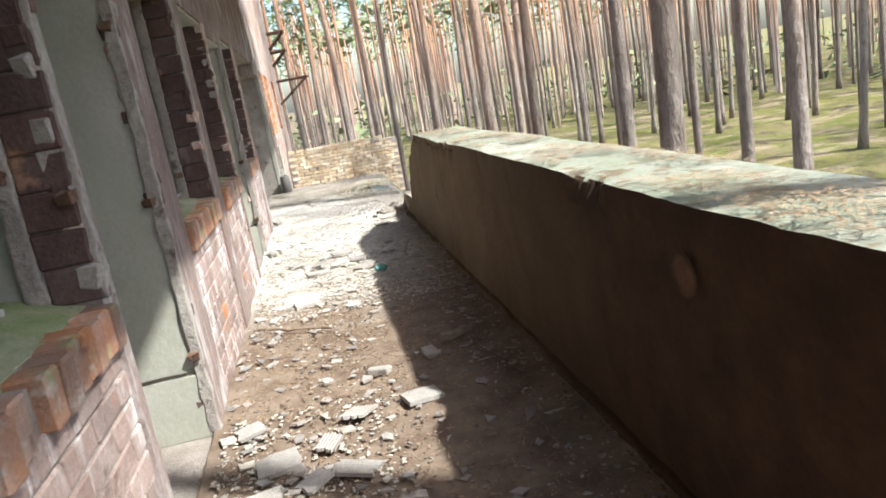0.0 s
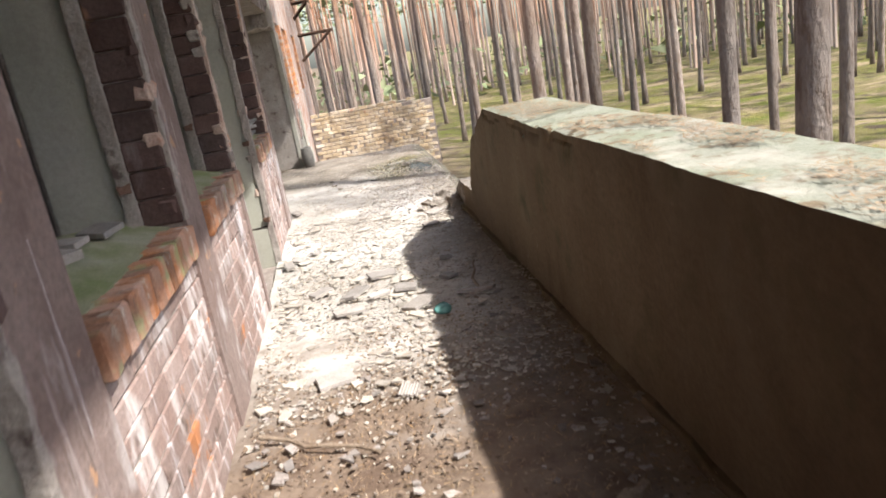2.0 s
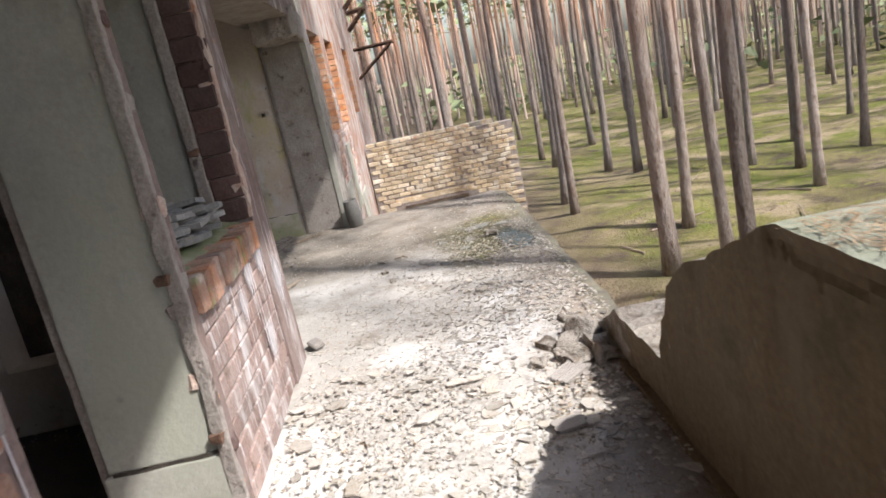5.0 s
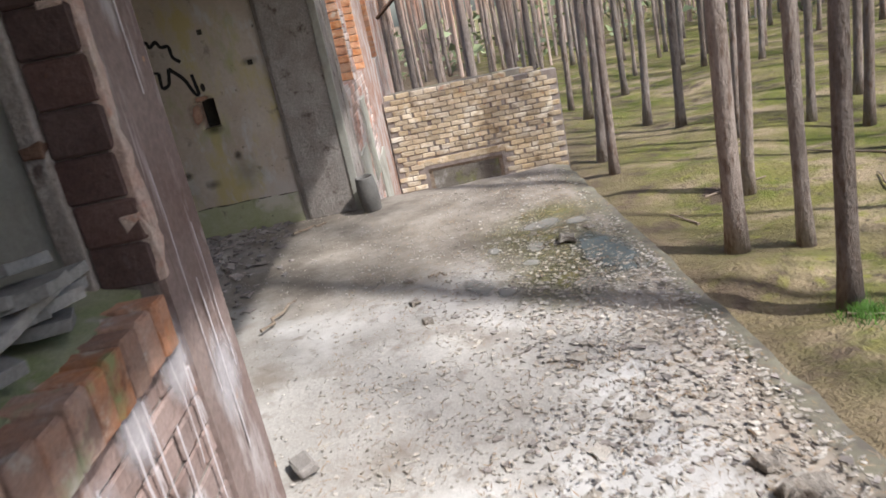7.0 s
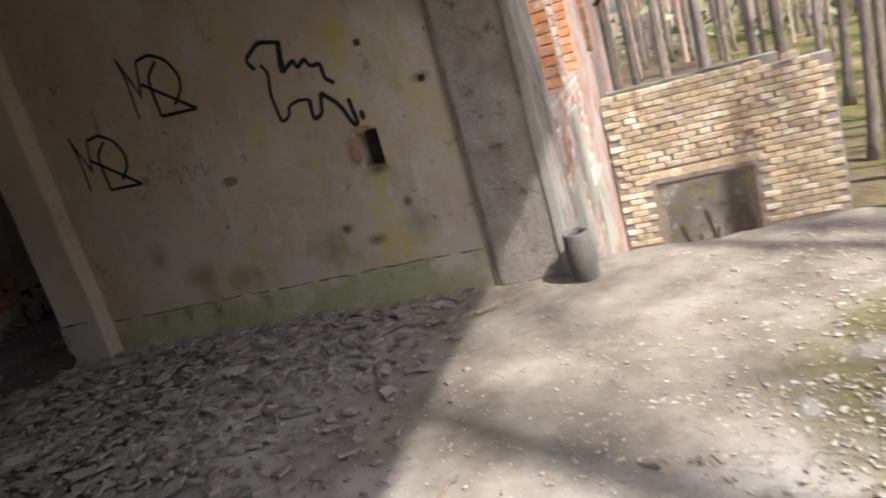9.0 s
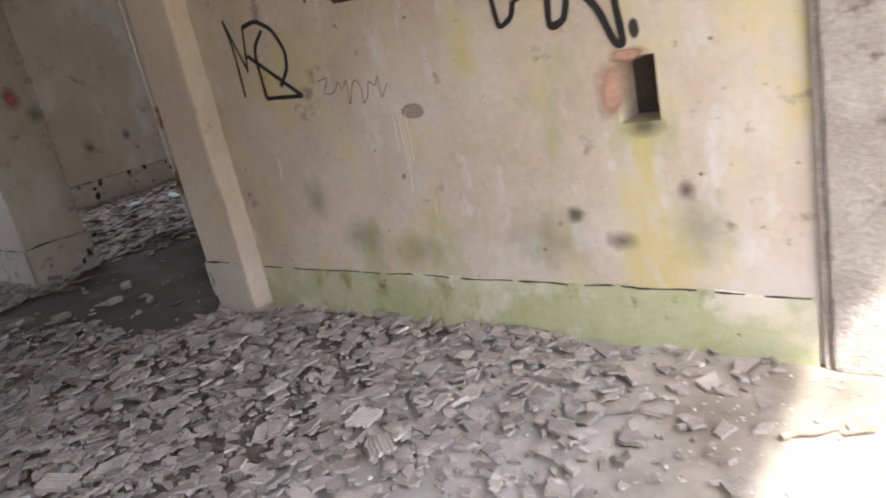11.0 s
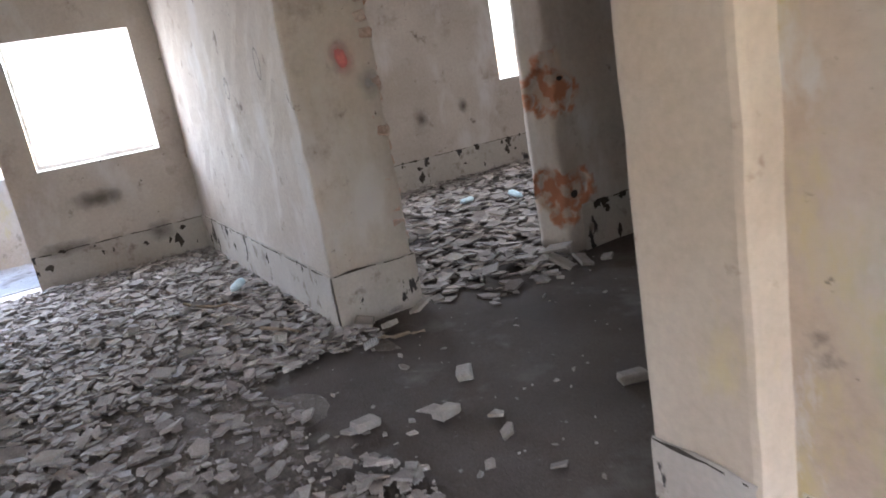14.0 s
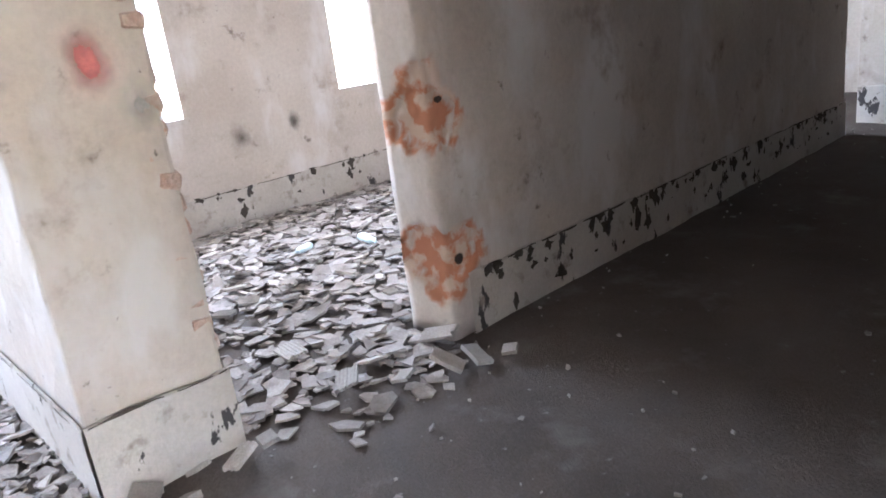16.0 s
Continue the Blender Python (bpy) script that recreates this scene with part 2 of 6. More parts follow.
nt.links.new(sock.links[0].from_socket, blend.inputs[6])
nt.links.new(mask.outputs["Fac"], blend.inputs[0])
nt.links.new(clay.outputs[2], blend.inputs[7])
nt.links.new(blend.outputs[2], sock)
M_INNER_DADO = mat("pale_flaking_dado", contrast=0.3, base=(0.49, 0.46, 0.42), other=(0.42, 0.38, 0.34), scale=2.4, layers=[((0.06, 0.055, 0.055), 4.2, 0.625, 0.64, (1, 1, 0.5)), ((0.25, 0.21, 0.18), 6.0, 0.58, 0.7, V1)], bump=0.4, grain=40)
M_CEILING = mat("hall_ceiling_plaster", contrast=0.3, base=(0.50, 0.47, 0.44), other=(0.42, 0.38, 0.35), scale=1.0, bump=0.2)
M_DUST = mat("dusty_floor", (0.082, 0.067, 0.058), (0.118, 0.098, 0.086), 1.4, layers=[((0.15, 0.132, 0.12), 2.0, 0.56, 0.68, V1), ((0.24, 0.22, 0.21), 16.0, 0.66, 0.72, V1)], bump=0.8, grain=80, dist=0.015)
M_CRUMBS = mat("trodden_tile_dust", (0.155, 0.128, 0.112), (0.215, 0.182, 0.162), 5.0, layers=[((0.34, 0.305, 0.28), 11.0, 0.55, 0.66, V1), ((0.11, 0.088, 0.075), 4.0, 0.56, 0.68, V1)], bump=1.0, grain=60, dist=0.02)
M_SHARD = mat("grey_tile_shard", (0.34, 0.305, 0.285), (0.25, 0.222, 0.205), 12.0, layers=[((0.46, 0.43, 0.40), 7.0, 0.6, 0.7, V1)], vary=0.32, island=True, bump=0.35, grain=120, rough=0.8)
M_TILE = mat("broken_tile", (0.36, 0.335, 0.315), (0.29, 0.265, 0.245), 12.0, vary=0.28, bump=0.35, grain=120, rough=0.8)
M_PALE = mat("pale_rubble", (0.50, 0.465, 0.42), (0.40, 0.36, 0.31), 10.0, vary=0.3, island=True, bump=0.5, grain=100)
M_LITTER = mat("pine_litter", (0.26, 0.17, 0.10), (0.36, 0.27, 0.18), 20.0, vary=0.4, island=True, bump=0.2)
M_CLOD = mat("brown_dirt_clod", (0.175, 0.125, 0.092), (0.25, 0.19, 0.145), 20.0, vary=0.3, island=True, bump=0.3)
M_YBRICK = mat("yellow_brick", (0.56, 0.465, 0.33), (0.47, 0.37, 0.25), 5.0, layers=[((0.66, 0.60, 0.50), 4.0, 0.52, 0.64, V1), ((0.22, 0.165, 0.115), 2.6, 0.57, 0.68, V1), ((0.46, 0.27, 0.17), 5.0, 0.64, 0.70, V1)], vary=0.24, bump=0.6, grain=50)
M_RBRICK = mat("bare_red_brick", (0.36, 0.185, 0.135), (0.42, 0.32, 0.275), 3.0, layers=[((0.46, 0.41, 0.385), 3.2, 0.45, 0.56, (1, 1, 0.6)), ((0.56, 0.53, 0.51), 5.0, 0.60, 0.68, (1, 1, 0.5)), ((0.30, 0.12, 0.08), 4.0, 0.62, 0.7, V1)], vary=0.3, bump=0.6, grain=50)
M_RAW = mat("exposed_orange_brick", (0.52, 0.22, 0.11), (0.60, 0.36, 0.22), 9.0, layers=[((0.62, 0.50, 0.40), 7.0, 0.6, 0.68, V1)], vary=0.2, bump=0.8, grain=60)
M_BARK = mat("pine_bark", (0.215, 0.178, 0.155), (0.315, 0.265, 0.235), 3.0, high=((0.52, 0.29, 0.18), GROUND + 4.5, GROUND + 13.0), layers=[((0.16, 0.115, 0.09), 9.0, 0.52, 0.66, (1, 1, 0.25))], vary=0.28, bump=1.0, grain=26, stretch=(1, 1, 0.35), dist=0.05)
# far bark is lighter than the near bark: distance haze is in its colour
M_BARK_HAZED = mat("hazed_far_bark", (0.34, 0.268, 0.238), (0.48, 0.38, 0.33), 0.7, high=((0.60, 0.345, 0.24), GROUND + 3.0, GROUND + 11.0), vary=0.42, island=True, bump=0.0, stretch=(1, 1, 0.2))
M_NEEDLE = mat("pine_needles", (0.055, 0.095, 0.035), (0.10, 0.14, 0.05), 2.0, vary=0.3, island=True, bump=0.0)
# far needles likewise carry the pale haze in their colour
M_NEEDLE_HAZED = mat("hazed_far_needles", (0.20, 0.25, 0.13), (0.30, 0.33, 0.20), 0.4, vary=0.2, island=True, bump=0.0)
M_SLATE = mat("dark_slate_tile", (0.235, 0.235, 0.228), (0.31, 0.305, 0.292), 9.0, vary=0.2, bump=0.4, grain=90)
M_GROUND = mat("mossy_forest_floor", (0.185, 0.175, 0.045), (0.22, 0.175, 0.10), 0.16, layers=[((0.135, 0.15, 0.030), 0.5, 0.46, 0.60, V1), ((0.35, 0.275, 0.175), 0.3, 0.51, 0.62, (1, 1.6, 1)), ((0.105, 0.078, 0.055), 0.9, 0.53, 0.65, V1), ((0.235, 0.225, 0.060), 2.2, 0.56, 0.68, V1), ((0.085, 0.070, 0.040), 5.0, 0.60, 0.70, V1)], zones=[((0.135, 0.100, 0.066), (0.235, 0.180, 0.118), "X", 6.0, 3.4, 3.4, 0.45)], bump=1.0, grain=9, dist=0.15)
M_STEEL = mat("rusty_steel", (0.13, 0.08, 0.06), (0.20, 0.12, 0.085), 15.0, rough=0.75, metal=0.3, bump=0.4, grain=100)
M_PIPE = mat("grey_pipe", (0.12, 0.115, 0.108), (0.17, 0.162, 0.15), 9.0, rough=0.7, bump=0.4, grain=90)
M_INK = mat("black_spray_paint", (0.018, 0.017, 0.017), (0.03, 0.027, 0.025), 9.0, rough=0.7, bump=0.0)
M_DARK = mat("dark_hollow", (0.05, 0.042, 0.036), (0.075, 0.062, 0.05), 9.0, bump=0.6)
M_WHITE = mat("white_frame_paint", (0.70, 0.70, 0.68), (0.58, 0.57, 0.54), 8.0, bump=0.3)
M_BLUE = mat("pale_blue_plastic", (0.50, 0.66, 0.74), (0.62, 0.76, 0.80), 20.0, rough=0.4, bump=0.2)
M_TEAL = mat("teal_glass", (0.08, 0.20, 0.19), (0.12, 0.27, 0.25), 20.0, rough=0.25, bump=0.2)
M_WOOD = mat("grey_weathered_wood", (0.24, 0.18, 0.13), (0.33, 0.27, 0.21), 12.0, bump=0.6, grain=60)
M_PALEPAINT = mat("pale_paint_run", (0.66, 0.63, 0.62), (0.60, 0.56, 0.53), 14.0, bump=0.1)
M_GRASS = mat("bright_grass", (0.06, 0.14, 0.025), (0.10, 0.19, 0.04), 5.0, vary=0.3, island=True, bump=0.0)


def soft_mat(name, colour, strength=1.0, rim=(0.72, 0.30)):
    """Thin paint or a stain that fades out raggedly towards its rim (by the patch's own coordinates)."""
    m = mat(name, colour, tuple(c * 0.85 for c in colour), 12.0, bump=0.15)
    n, l = m.node_tree.nodes, m.node_tree.links
    uv = n.new("ShaderNodeTexCoord")
    d = n.new("ShaderNodeVectorMath")
    d.operation = "DISTANCE"
    d.inputs[1].default_value = (0.5, 0.5, 0.0)
    l.new(uv.outputs["UV"], d.inputs[0])
    t = n.new("ShaderNodeTexNoise")
    t.inputs["Scale"].default_value, t.inputs["Detail"].default_value = 9.0, 4.0
    geo = n.new("ShaderNodeNewGeometry")
    l.new(geo.outputs["Position"], t.inputs["Vector"])
    a = n.new("ShaderNodeMath")
    a.operation = "MULTIPLY_ADD"
    a.inputs[1].default_value = 0.5
    l.new(t.outputs["Fac"], a.inputs[0])
    l.new(d.outputs["Value"], a.inputs[2])
    r = n.new("ShaderNodeMapRange")
    r.inputs["From Min"].default_value, r.inputs["From Max"].default_value = rim
    r.inputs["To Min"].default_value, r.inputs["To Max"].default_value = 0.0, strength
    l.new(a.outputs[0], r.inputs["Value"])
    l.new(r.outputs[0], n["Principled BSDF"].inputs["Alpha"])
    return m


# flat dark patch that paints the shade inside a hollow
M_HOLLOW_SHADE = soft_mat("painted_hollow_shade", (0.05, 0.04, 0.035), 0.95, (0.60, 0.50))
M_PINK = soft_mat("pink_spray_mark", (0.74, 0.22, 0.22), 0.75)
M_PALEBLOT = soft_mat("pale_paint_blot", (0.66, 0.64, 0.62), 0.45)
M_DARKBLOT = soft_mat("dark_stain", (0.10, 0.085, 0.07), 0.6)
M_MOSSBLOT = soft_mat("moss_stain", (0.29, 0.30, 0.13), 0.33)
M_RAWBLOT = soft_mat("bare_brick_patch", (0.46, 0.27, 0.19), 0.85, (0.80, 0.46))
M_TEALPATCH = soft_mat("smooth_blue_grey_screed", (0.15, 0.18, 0.182), 0.8, (0.72, 0.52))
M_PALEPATCH = soft_mat("bare_pale_screed", (0.42, 0.405, 0.375), 0.6, (0.70, 0.50))
M_MOSSFLOOR = soft_mat("moss_on_concrete", (0.20, 0.185, 0.075), 0.7, (0.80, 0.30))
M_SCAR = soft_mat("brown_scar", (0.18, 0.11, 0.075), 0.8, (0.74, 0.5))
M_BAREPATCH = soft_mat("missing_plaster", (0.38, 0.31, 0.255), 0.8, (0.76, 0.66))
M_SCRIBBLE = soft_mat("faint_scribble", (0.24, 0.19, 0.155), 0.75, (2.0, 1.0))
M_LIME = mat("lime_run", (0.58, 0.55, 0.57), (0.50, 0.46, 0.47), 20.0, bump=0.2)
M_LIMEBLOT = soft_mat("lime_bloom", (0.60, 0.57, 0.59), 0.6, (0.78, 0.42))
M_RAWPALE = mat("chipped_pinkish_brick", (0.48, 0.33, 0.27), (0.55, 0.46, 0.40), 9.0, layers=[((0.45, 0.22, 0.14), 6.0, 0.58, 0.66, V1)], bump=0.8, grain=60)


# ---- building helpers ----
def box(bm, x0, x1, y0, y1, z0, z1, m=None):
    vs = [bm.verts.new(v if m is None else m @ Vector(v)) for v in ((x0, y0, z0), (x1, y0, z0), (x1, y1, z0), (x0, y1, z0), (x0, y0, z1), (x1, y0, z1), (x1, y1, z1), (x0, y1, z1))]
    for f in ((0, 3, 2, 1), (4, 5, 6, 7), (0, 1, 5, 4), (1, 2, 6, 5), (2, 3, 7, 6), (3, 0, 4, 7)):
        bm.faces.new([vs[i] for i in f])
    return vs


def mesh_of(name, bm, material):
    me = bpy.data.meshes.new(name)
    bmesh.ops.recalc_face_normals(bm, faces=bm.faces[:])
    bm.to_mesh(me)
    bm.free()
    me.materials.append(material)
    return me


def part(name, bm, material, parent=None, label=""):
    ob = new(name, mesh_of(name, bm, material) if material else bm)
    ob.parent = parent
    return tagged(ob, label)


def structure(ob, label, category="wall"):
    return tagged(ob, label, category, kind="structure")


def thing(name, bm, material, label, category, group=""):
    return tagged(part(name, bm, material), label, category, group)


def rough_bm(bm, amount, scale=6.0, keep=None):
    """Uneven, worn surface: moves each vertex a little."""
    for v in bm.verts:
        if keep is None or not keep(v.co):
            n = noise.noise_vector(v.co * scale)
            v.co += n * amount


def worn_box(x0, x1, y0, y1, z0, z1, step=0.12, amount=0.008, bevel=0.012, scale=6.0):
    """A box cut into a grid, with softened and uneven edges."""
    bm = bmesh.new()
    box(bm, x0, x1, y0, y1, z0, z1)
    for axis, lo, hi in ((0, x0, x1), (1, y0, y1), (2, z0, z1)):
        k = max(1, min(90, int((hi - lo) / step)))
        no = Vector((axis == 0, axis == 1, axis == 2))
        for i in range(1, k):
            bmesh.ops.bisect_plane(bm, geom=bm.verts[:] + bm.edges[:] + bm.faces[:], plane_co=no * (lo + (hi - lo) * i / k), plane_no=no)
    if bevel:
        sharp = [e for e in bm.edges if len(e.link_faces) == 2 and e.calc_face_angle(0) > 1]
        bmesh.ops.bevel(bm, geom=sharp, offset=bevel, segments=2, affect="EDGES", profile=0.6)
    rough_bm(bm, amount, scale)
    return bm


def slab_wall(name, axis, a0, a1, u0, u1, z0, z1, holes, material):
    """A wall between a0 and a1 across axis ('x' or 'y'), from u0 to u1 along it, with through openings (u0, u1, z0, z1)."""
    us = sorted({u0, u1, *[h[0] for h in holes], *[h[1] for h in holes]})
    zs = sorted({z0, z1, *[h[2] for h in holes], *[h[3] for h in holes]})
    us, zs = [u for u in us if u0 <= u <= u1], [z for z in zs if z0 <= z <= z1]
    solid = lambda i, j: 0 <= i < len(us) - 1 and 0 <= j < len(zs) - 1 and not any(h[0] <= (us[i] + us[i + 1]) / 2 <= h[1] and h[2] <= (zs[j] + zs[j + 1]) / 2 <= h[3] for h in holes)
    bm, seen = bmesh.new(), {}

    def v(a, u, z):
        k = (round(a, 4), round(u, 4), round(z, 4))
        if k not in seen:
            seen[k] = bm.verts.new((a, u, z) if axis == "x" else (u, a, z))
        return seen[k]
    for i in range(len(us) - 1):
        for j in range(len(zs) - 1):
            if not solid(i, j):
                continue
            p, q, r, s = us[i], us[i + 1], zs[j], zs[j + 1]
            for a in (a0, a1):
                bm.faces.new([v(a, p, r), v(a, q, r), v(a, q, s), v(a, p, s)])
            for nb, e in (((i - 1, j), ((p, r), (p, s))), ((i + 1, j), ((q, r), (q, s))), ((i, j - 1), ((p, r), (q, r))), ((i, j + 1), ((p, s), (q, s)))):
                if not solid(*nb):
                    bm.faces.new([v(a0, *e[0]), v(a0, *e[1]), v(a1, *e[1]), v(a1, *e[0])])
    return part(name, bm, material)


def brick_mesh(name, l, w, h, material, seed=0, step=0.006):
    """One brick about its centre, with chipped and rounded edges."""
    rnd = random.Random(seed)
    bm = bmesh.new()
    box(bm, -w / 2, w / 2, -l / 2, l / 2, -h / 2, h / 2)
    bmesh.ops.bevel(bm, geom=bm.edges[:], offset=step, segments=1, affect="EDGES")
    for vv in bm.verts:
        vv.co += Vector((rnd.uniform(-1, 1), rnd.uniform(-1, 1), rnd.uniform(-1, 1))) * step * 0.4
    return mesh_of(name, bm, material)


def place(name, me, parent, x, y, z, rx=0, ry=0, rz=0, s=None):
    ob = new(name, me)
    ob.parent = parent
    ob.matrix_basis = pose(x, y, z, rx, ry, rz) @ Matrix.Diagonal((*(s or (1, 1, 1)), 1))
    return ob


def shard_cloud(spots, material, name, label, category, sizes, thick, rnd, lift=0.0, tilt=0.35, parent=None):
    """Many broken flat pieces in one mesh: an uneven polygon with a thickness, lying at each spot."""
    verts, faces = [], []
    for x, y, z in spots:
        k = rnd.choice((3, 4, 4, 4, 5, 5))
        size = rnd.choice(sizes) * rnd.uniform(0.7, 1.3)
        t = rnd.choice(thick)
        long = rnd.uniform(1.0, 1.7)
        rot = Euler((rnd.gauss(0, tilt), rnd.gauss(0, tilt), rnd.uniform(0, 6.28))).to_matrix()
        ang = sorted((i + rnd.uniform(-0.28, 0.28)) * 2 * math.pi / k for i in range(k))
        ring = [(math.cos(a) * size * long * rnd.uniform(0.65, 1.2) / 2, math.sin(a) * size * rnd.uniform(0.65, 1.2) / 2) for a in ang]
        base = len(verts)
        low = min((rot @ Vector((p[0], p[1], 0))).z for p in ring)
        off = Vector((x, y, z + lift - low * 0.55))
        for h in (-t / 2, t / 2):
            for p in ring:
                verts.append(tuple(off + rot @ Vector((p[0], p[1], h))))
        faces.append(tuple(base + i for i in range(k))[::-1])
        faces.append(tuple(base + k + i for i in range(k)))
        for i in range(k):
            j = (i + 1) % k
            faces.append((base + i, base + j, base + k + j, base + k + i))
    me = bpy.data.meshes.new(name)
    me.from_pydata(verts, [], faces)
    me.materials.append(material)
    ob = new(name, me)
    return tagged(ob, label, category, kind="stuff")


# ---- the building ----
FX, BX = -0.75, -1.28                      # outer and inner faces of the terrace facade
WINDOWS = [(1.16, 2.47), (4.02, 5.38), (5.76, 7.05), (8.43, 9.70)]
DOORS = [(2.55, 3.62), (7.15, 8.35)]
SILL, HEAD, DOOR_HEAD = 1.0, 2.4, 2.3
HALL = (10.1, 14.42)
NORTH_WINDOWS = [(15.2, 16.5), (17.3, 18.6), (21.0, 22.3)]
north_holes = [(a, b, 1.05, HEAD) for a, b in NORTH_WINDOWS]

facade = slab_wall("wall_east", "x", BX, FX - 0.022, -5.0, 14.9, GROUND, 7.4,
                   [(a, b, SILL - 0.02, HEAD) for a, b in WINDOWS] + [(a, b, FLOOR - 0.02, DOOR_HEAD) for a, b in DOORS] + [(*HALL, FLOOR - 0.02, 2.42)], M_MORTAR)
structure(facade, "derelict brick facade with peeling brown paint beside the terrace")
skin = slab_wall("painted_render", "x", FX - 0.022, FX, -5.0, 14.9, FLOOR, STOREY - 0.02,
                 [(a, b, FLOOR - 0.01, HEAD) for a, b in WINDOWS] + [(a, b, FLOOR - 0.01, DOOR_HEAD) for a, b in DOORS] + [(*HALL, FLOOR - 0.01, 2.42)], M_FACADE)
skin.parent = facade
tagged(skin, "brown weathered paint on render")
north_facade = structure(slab_wall("wall_north_east", "x", BX, FX - 0.022, 14.9, 27.0, GROUND, 7.4, north_holes, M_RBRICK), "bare red brick facade with peeling pale plaster")

terrace_bm = bmesh.new()
NX, NY = 34, 330
TX0, TX1, TY0, TY1 = FX - 0.03, 1.22, -5.0, 14.62
grid = []
for j in range(NY + 1):
    for i in range(NX + 1):
        x, y = TX0 + (TX1 - TX0) * i / NX, TY0 + (TY1 - TY0) * j / NY
        edge = max(0.0, (x - 1.05) / 0.17)
        z = 0.012 * noise.noise((x * 3, y * 3, 0)) + 0.006 * noise.noise((x * 14, y * 14, 2)) + 0.03 * max(0, noise.noise((x * 1.4, y * 0.9, 5))) - 0.03 * edge * (0.6 + noise.noise((x, y * 4, 3)))
        x += 0.03 * noise.noise((0, y * 3.3, 8)) * (i == NX)
        y += 0.05 * noise.noise((x * 3.3, 0, 9)) * (j == NY)
        grid.append(terrace_bm.verts.new((x, y, z)))
for j in range(NY):
    for i in range(NX):
        k = j * (NX + 1) + i
        terrace_bm.faces.new((grid[k], grid[k + 1], grid[k + NX + 2], grid[k + NX + 1]))
for f in terrace_bm.faces:
    f.smooth = True
terrace_me = mesh_of("floor", terrace_bm, M_TERRACE)
terrace = structure(part("floor", terrace_me, None), "cracked dusty concrete terrace floor with pine litter", "floor")
structure(part("terrace_slab", worn_box(FX - 0.02, 1.2, -5.0, 14.58, -0.32, -0.045, 0.3, 0.012), M_CONCRETE), "weathered concrete edge of the terrace slab", "floor")
bm = bmesh.new()
box(bm, 0.7, 1.0, -5.0, 14.3, GROUND - 0.3, -0.32)
structure(part("wall_terrace_base", bm, M_RBRICK), "brick wall under the terrace")
# unseen overhang, sized so that its edge casts the facade's shadow line
bm = bmesh.new()
box(bm, BX, 1.2, -5.0, 13.7, STOREY, STOREY + 0.2)
structure(part("ceiling_terrace", bm, M_CONCRETE), "unseen concrete slab above the terrace, added to cast shade", "ceiling")
bm = bmesh.new()
box(bm, -11.6, FX, -5.2, 27.2, 7.4, 7.65)
structure(part("roof", bm, M_CONCRETE), "flat concrete roof of the derelict building", "roof")

# hall, corridor and the room beside it
WOUNDS = ((16.10, 1.17, 0.17, 0.17, 0.085), (16.06, 1.34, 0.09, 0.10, 0.05), (16.15, 0.46, 0.16, 0.17, 0.075), (16.08, 0.29, 0.07, 0.10, 0.04))


def wound(co):
    """How deep the corner of the corridor wall is broken away at a point."""
    deep = 0.0
    for y, z, ry_, rz_, d in WOUNDS:
        q = math.hypot((co.y - y + 0.7 * (COR[0] - co.x)) / ry_, (co.z - z) / rz_) + 0.35 * noise.noise(co * 13)
        deep = max(deep, d * max(0.0, min(1.0, (1.0 - q) * 3.5)))
    return deep


def broken_corner():
    bm = bmesh.new()
    box(bm, COR[0] - 0.33, COR[0], 16.06, 21.6, FLOOR, 3.3)
    for axis, cuts in ((1, [16.06 + 0.022 * i for i in range(1, 17)] + [16.7 + 0.3 * i for i in range(16)]), (0, [COR[0] - 0.022 * i for i in range(1, 14)]), (2, [0.1 + 0.025 * i for i in range(56)] + [1.7, 2.1, 2.6])):
        no = Vector((axis == 0, axis == 1, axis == 2))
        for c in cuts:
            bmesh.ops.bisect_plane(bm, geom=bm.verts[:] + bm.edges[:] + bm.faces[:], plane_co=no * c, plane_no=no)
    for v in bm.verts:
        co = v.co.copy()
        near = max(0.0, 1.0 - math.hypot(co.x - COR[0], co.y - 16.06) / 0.05)
        v.co += Vector((-1, 1, 0)) * 0.012 * near
        d = wound(co)
        n = noise.noise_vector(co * 6) * 0.008
        v.co += Vector((-0.75 * d, 0.9 * d, 0)) + n * (1 + 14 * d) + noise.noise_vector(co * 31) * 0.25 * d
    return bm


WX, NWALL, PIECE = -11.1, 14.45, (-7.52, 14.3, 14.86)
COR = (-7.42, -4.91)
WEST = [(12.96, 14.06, 1.1, 2.26), (11.3, 12.69, -0.02, 2.26), (15.3, 16.5, 1.07, 2.26), (18.2, 19.3, 1.07, 2.26), (20.6, 21.7, 1.07, 2.26)]
structure(slab_wall("wall_west", "x", WX - 0.42, WX, 9.8, 25.0, GROUND, 7.4, WEST, M_INNER), "grey-beige stained plaster wall with empty window openings")
structure(slab_wall("wall_hall_north", "y", NWALL, NWALL + 0.42, COR[1] + 0.1, -1.0, FLOOR, 3.3, [(-1.99, -1.82, 1.0, 1.26)], M_HALL), "beige hall wall stained yellow and green, with graffiti")
structure(part("wall_hall_pier", worn_box(PIECE[0] - 3.58, PIECE[0], PIECE[1], PIECE[2], FLOOR, 3.3, 0.14, 0.012, 0.022), M_INNER), "pale plastered wall end with broken corners")
structure(part("wall_corridor_west", broken_corner(), M_CORNER), "grey plaster corridor wall with broken corner")
bm = bmesh.new()
box(bm, COR[1], COR[1] + 0.1, NWALL + 0.42, 24.5, FLOOR, 3.3)
structure(part("wall_corridor_east", bm, M_INNER), "grey plaster corridor wall")
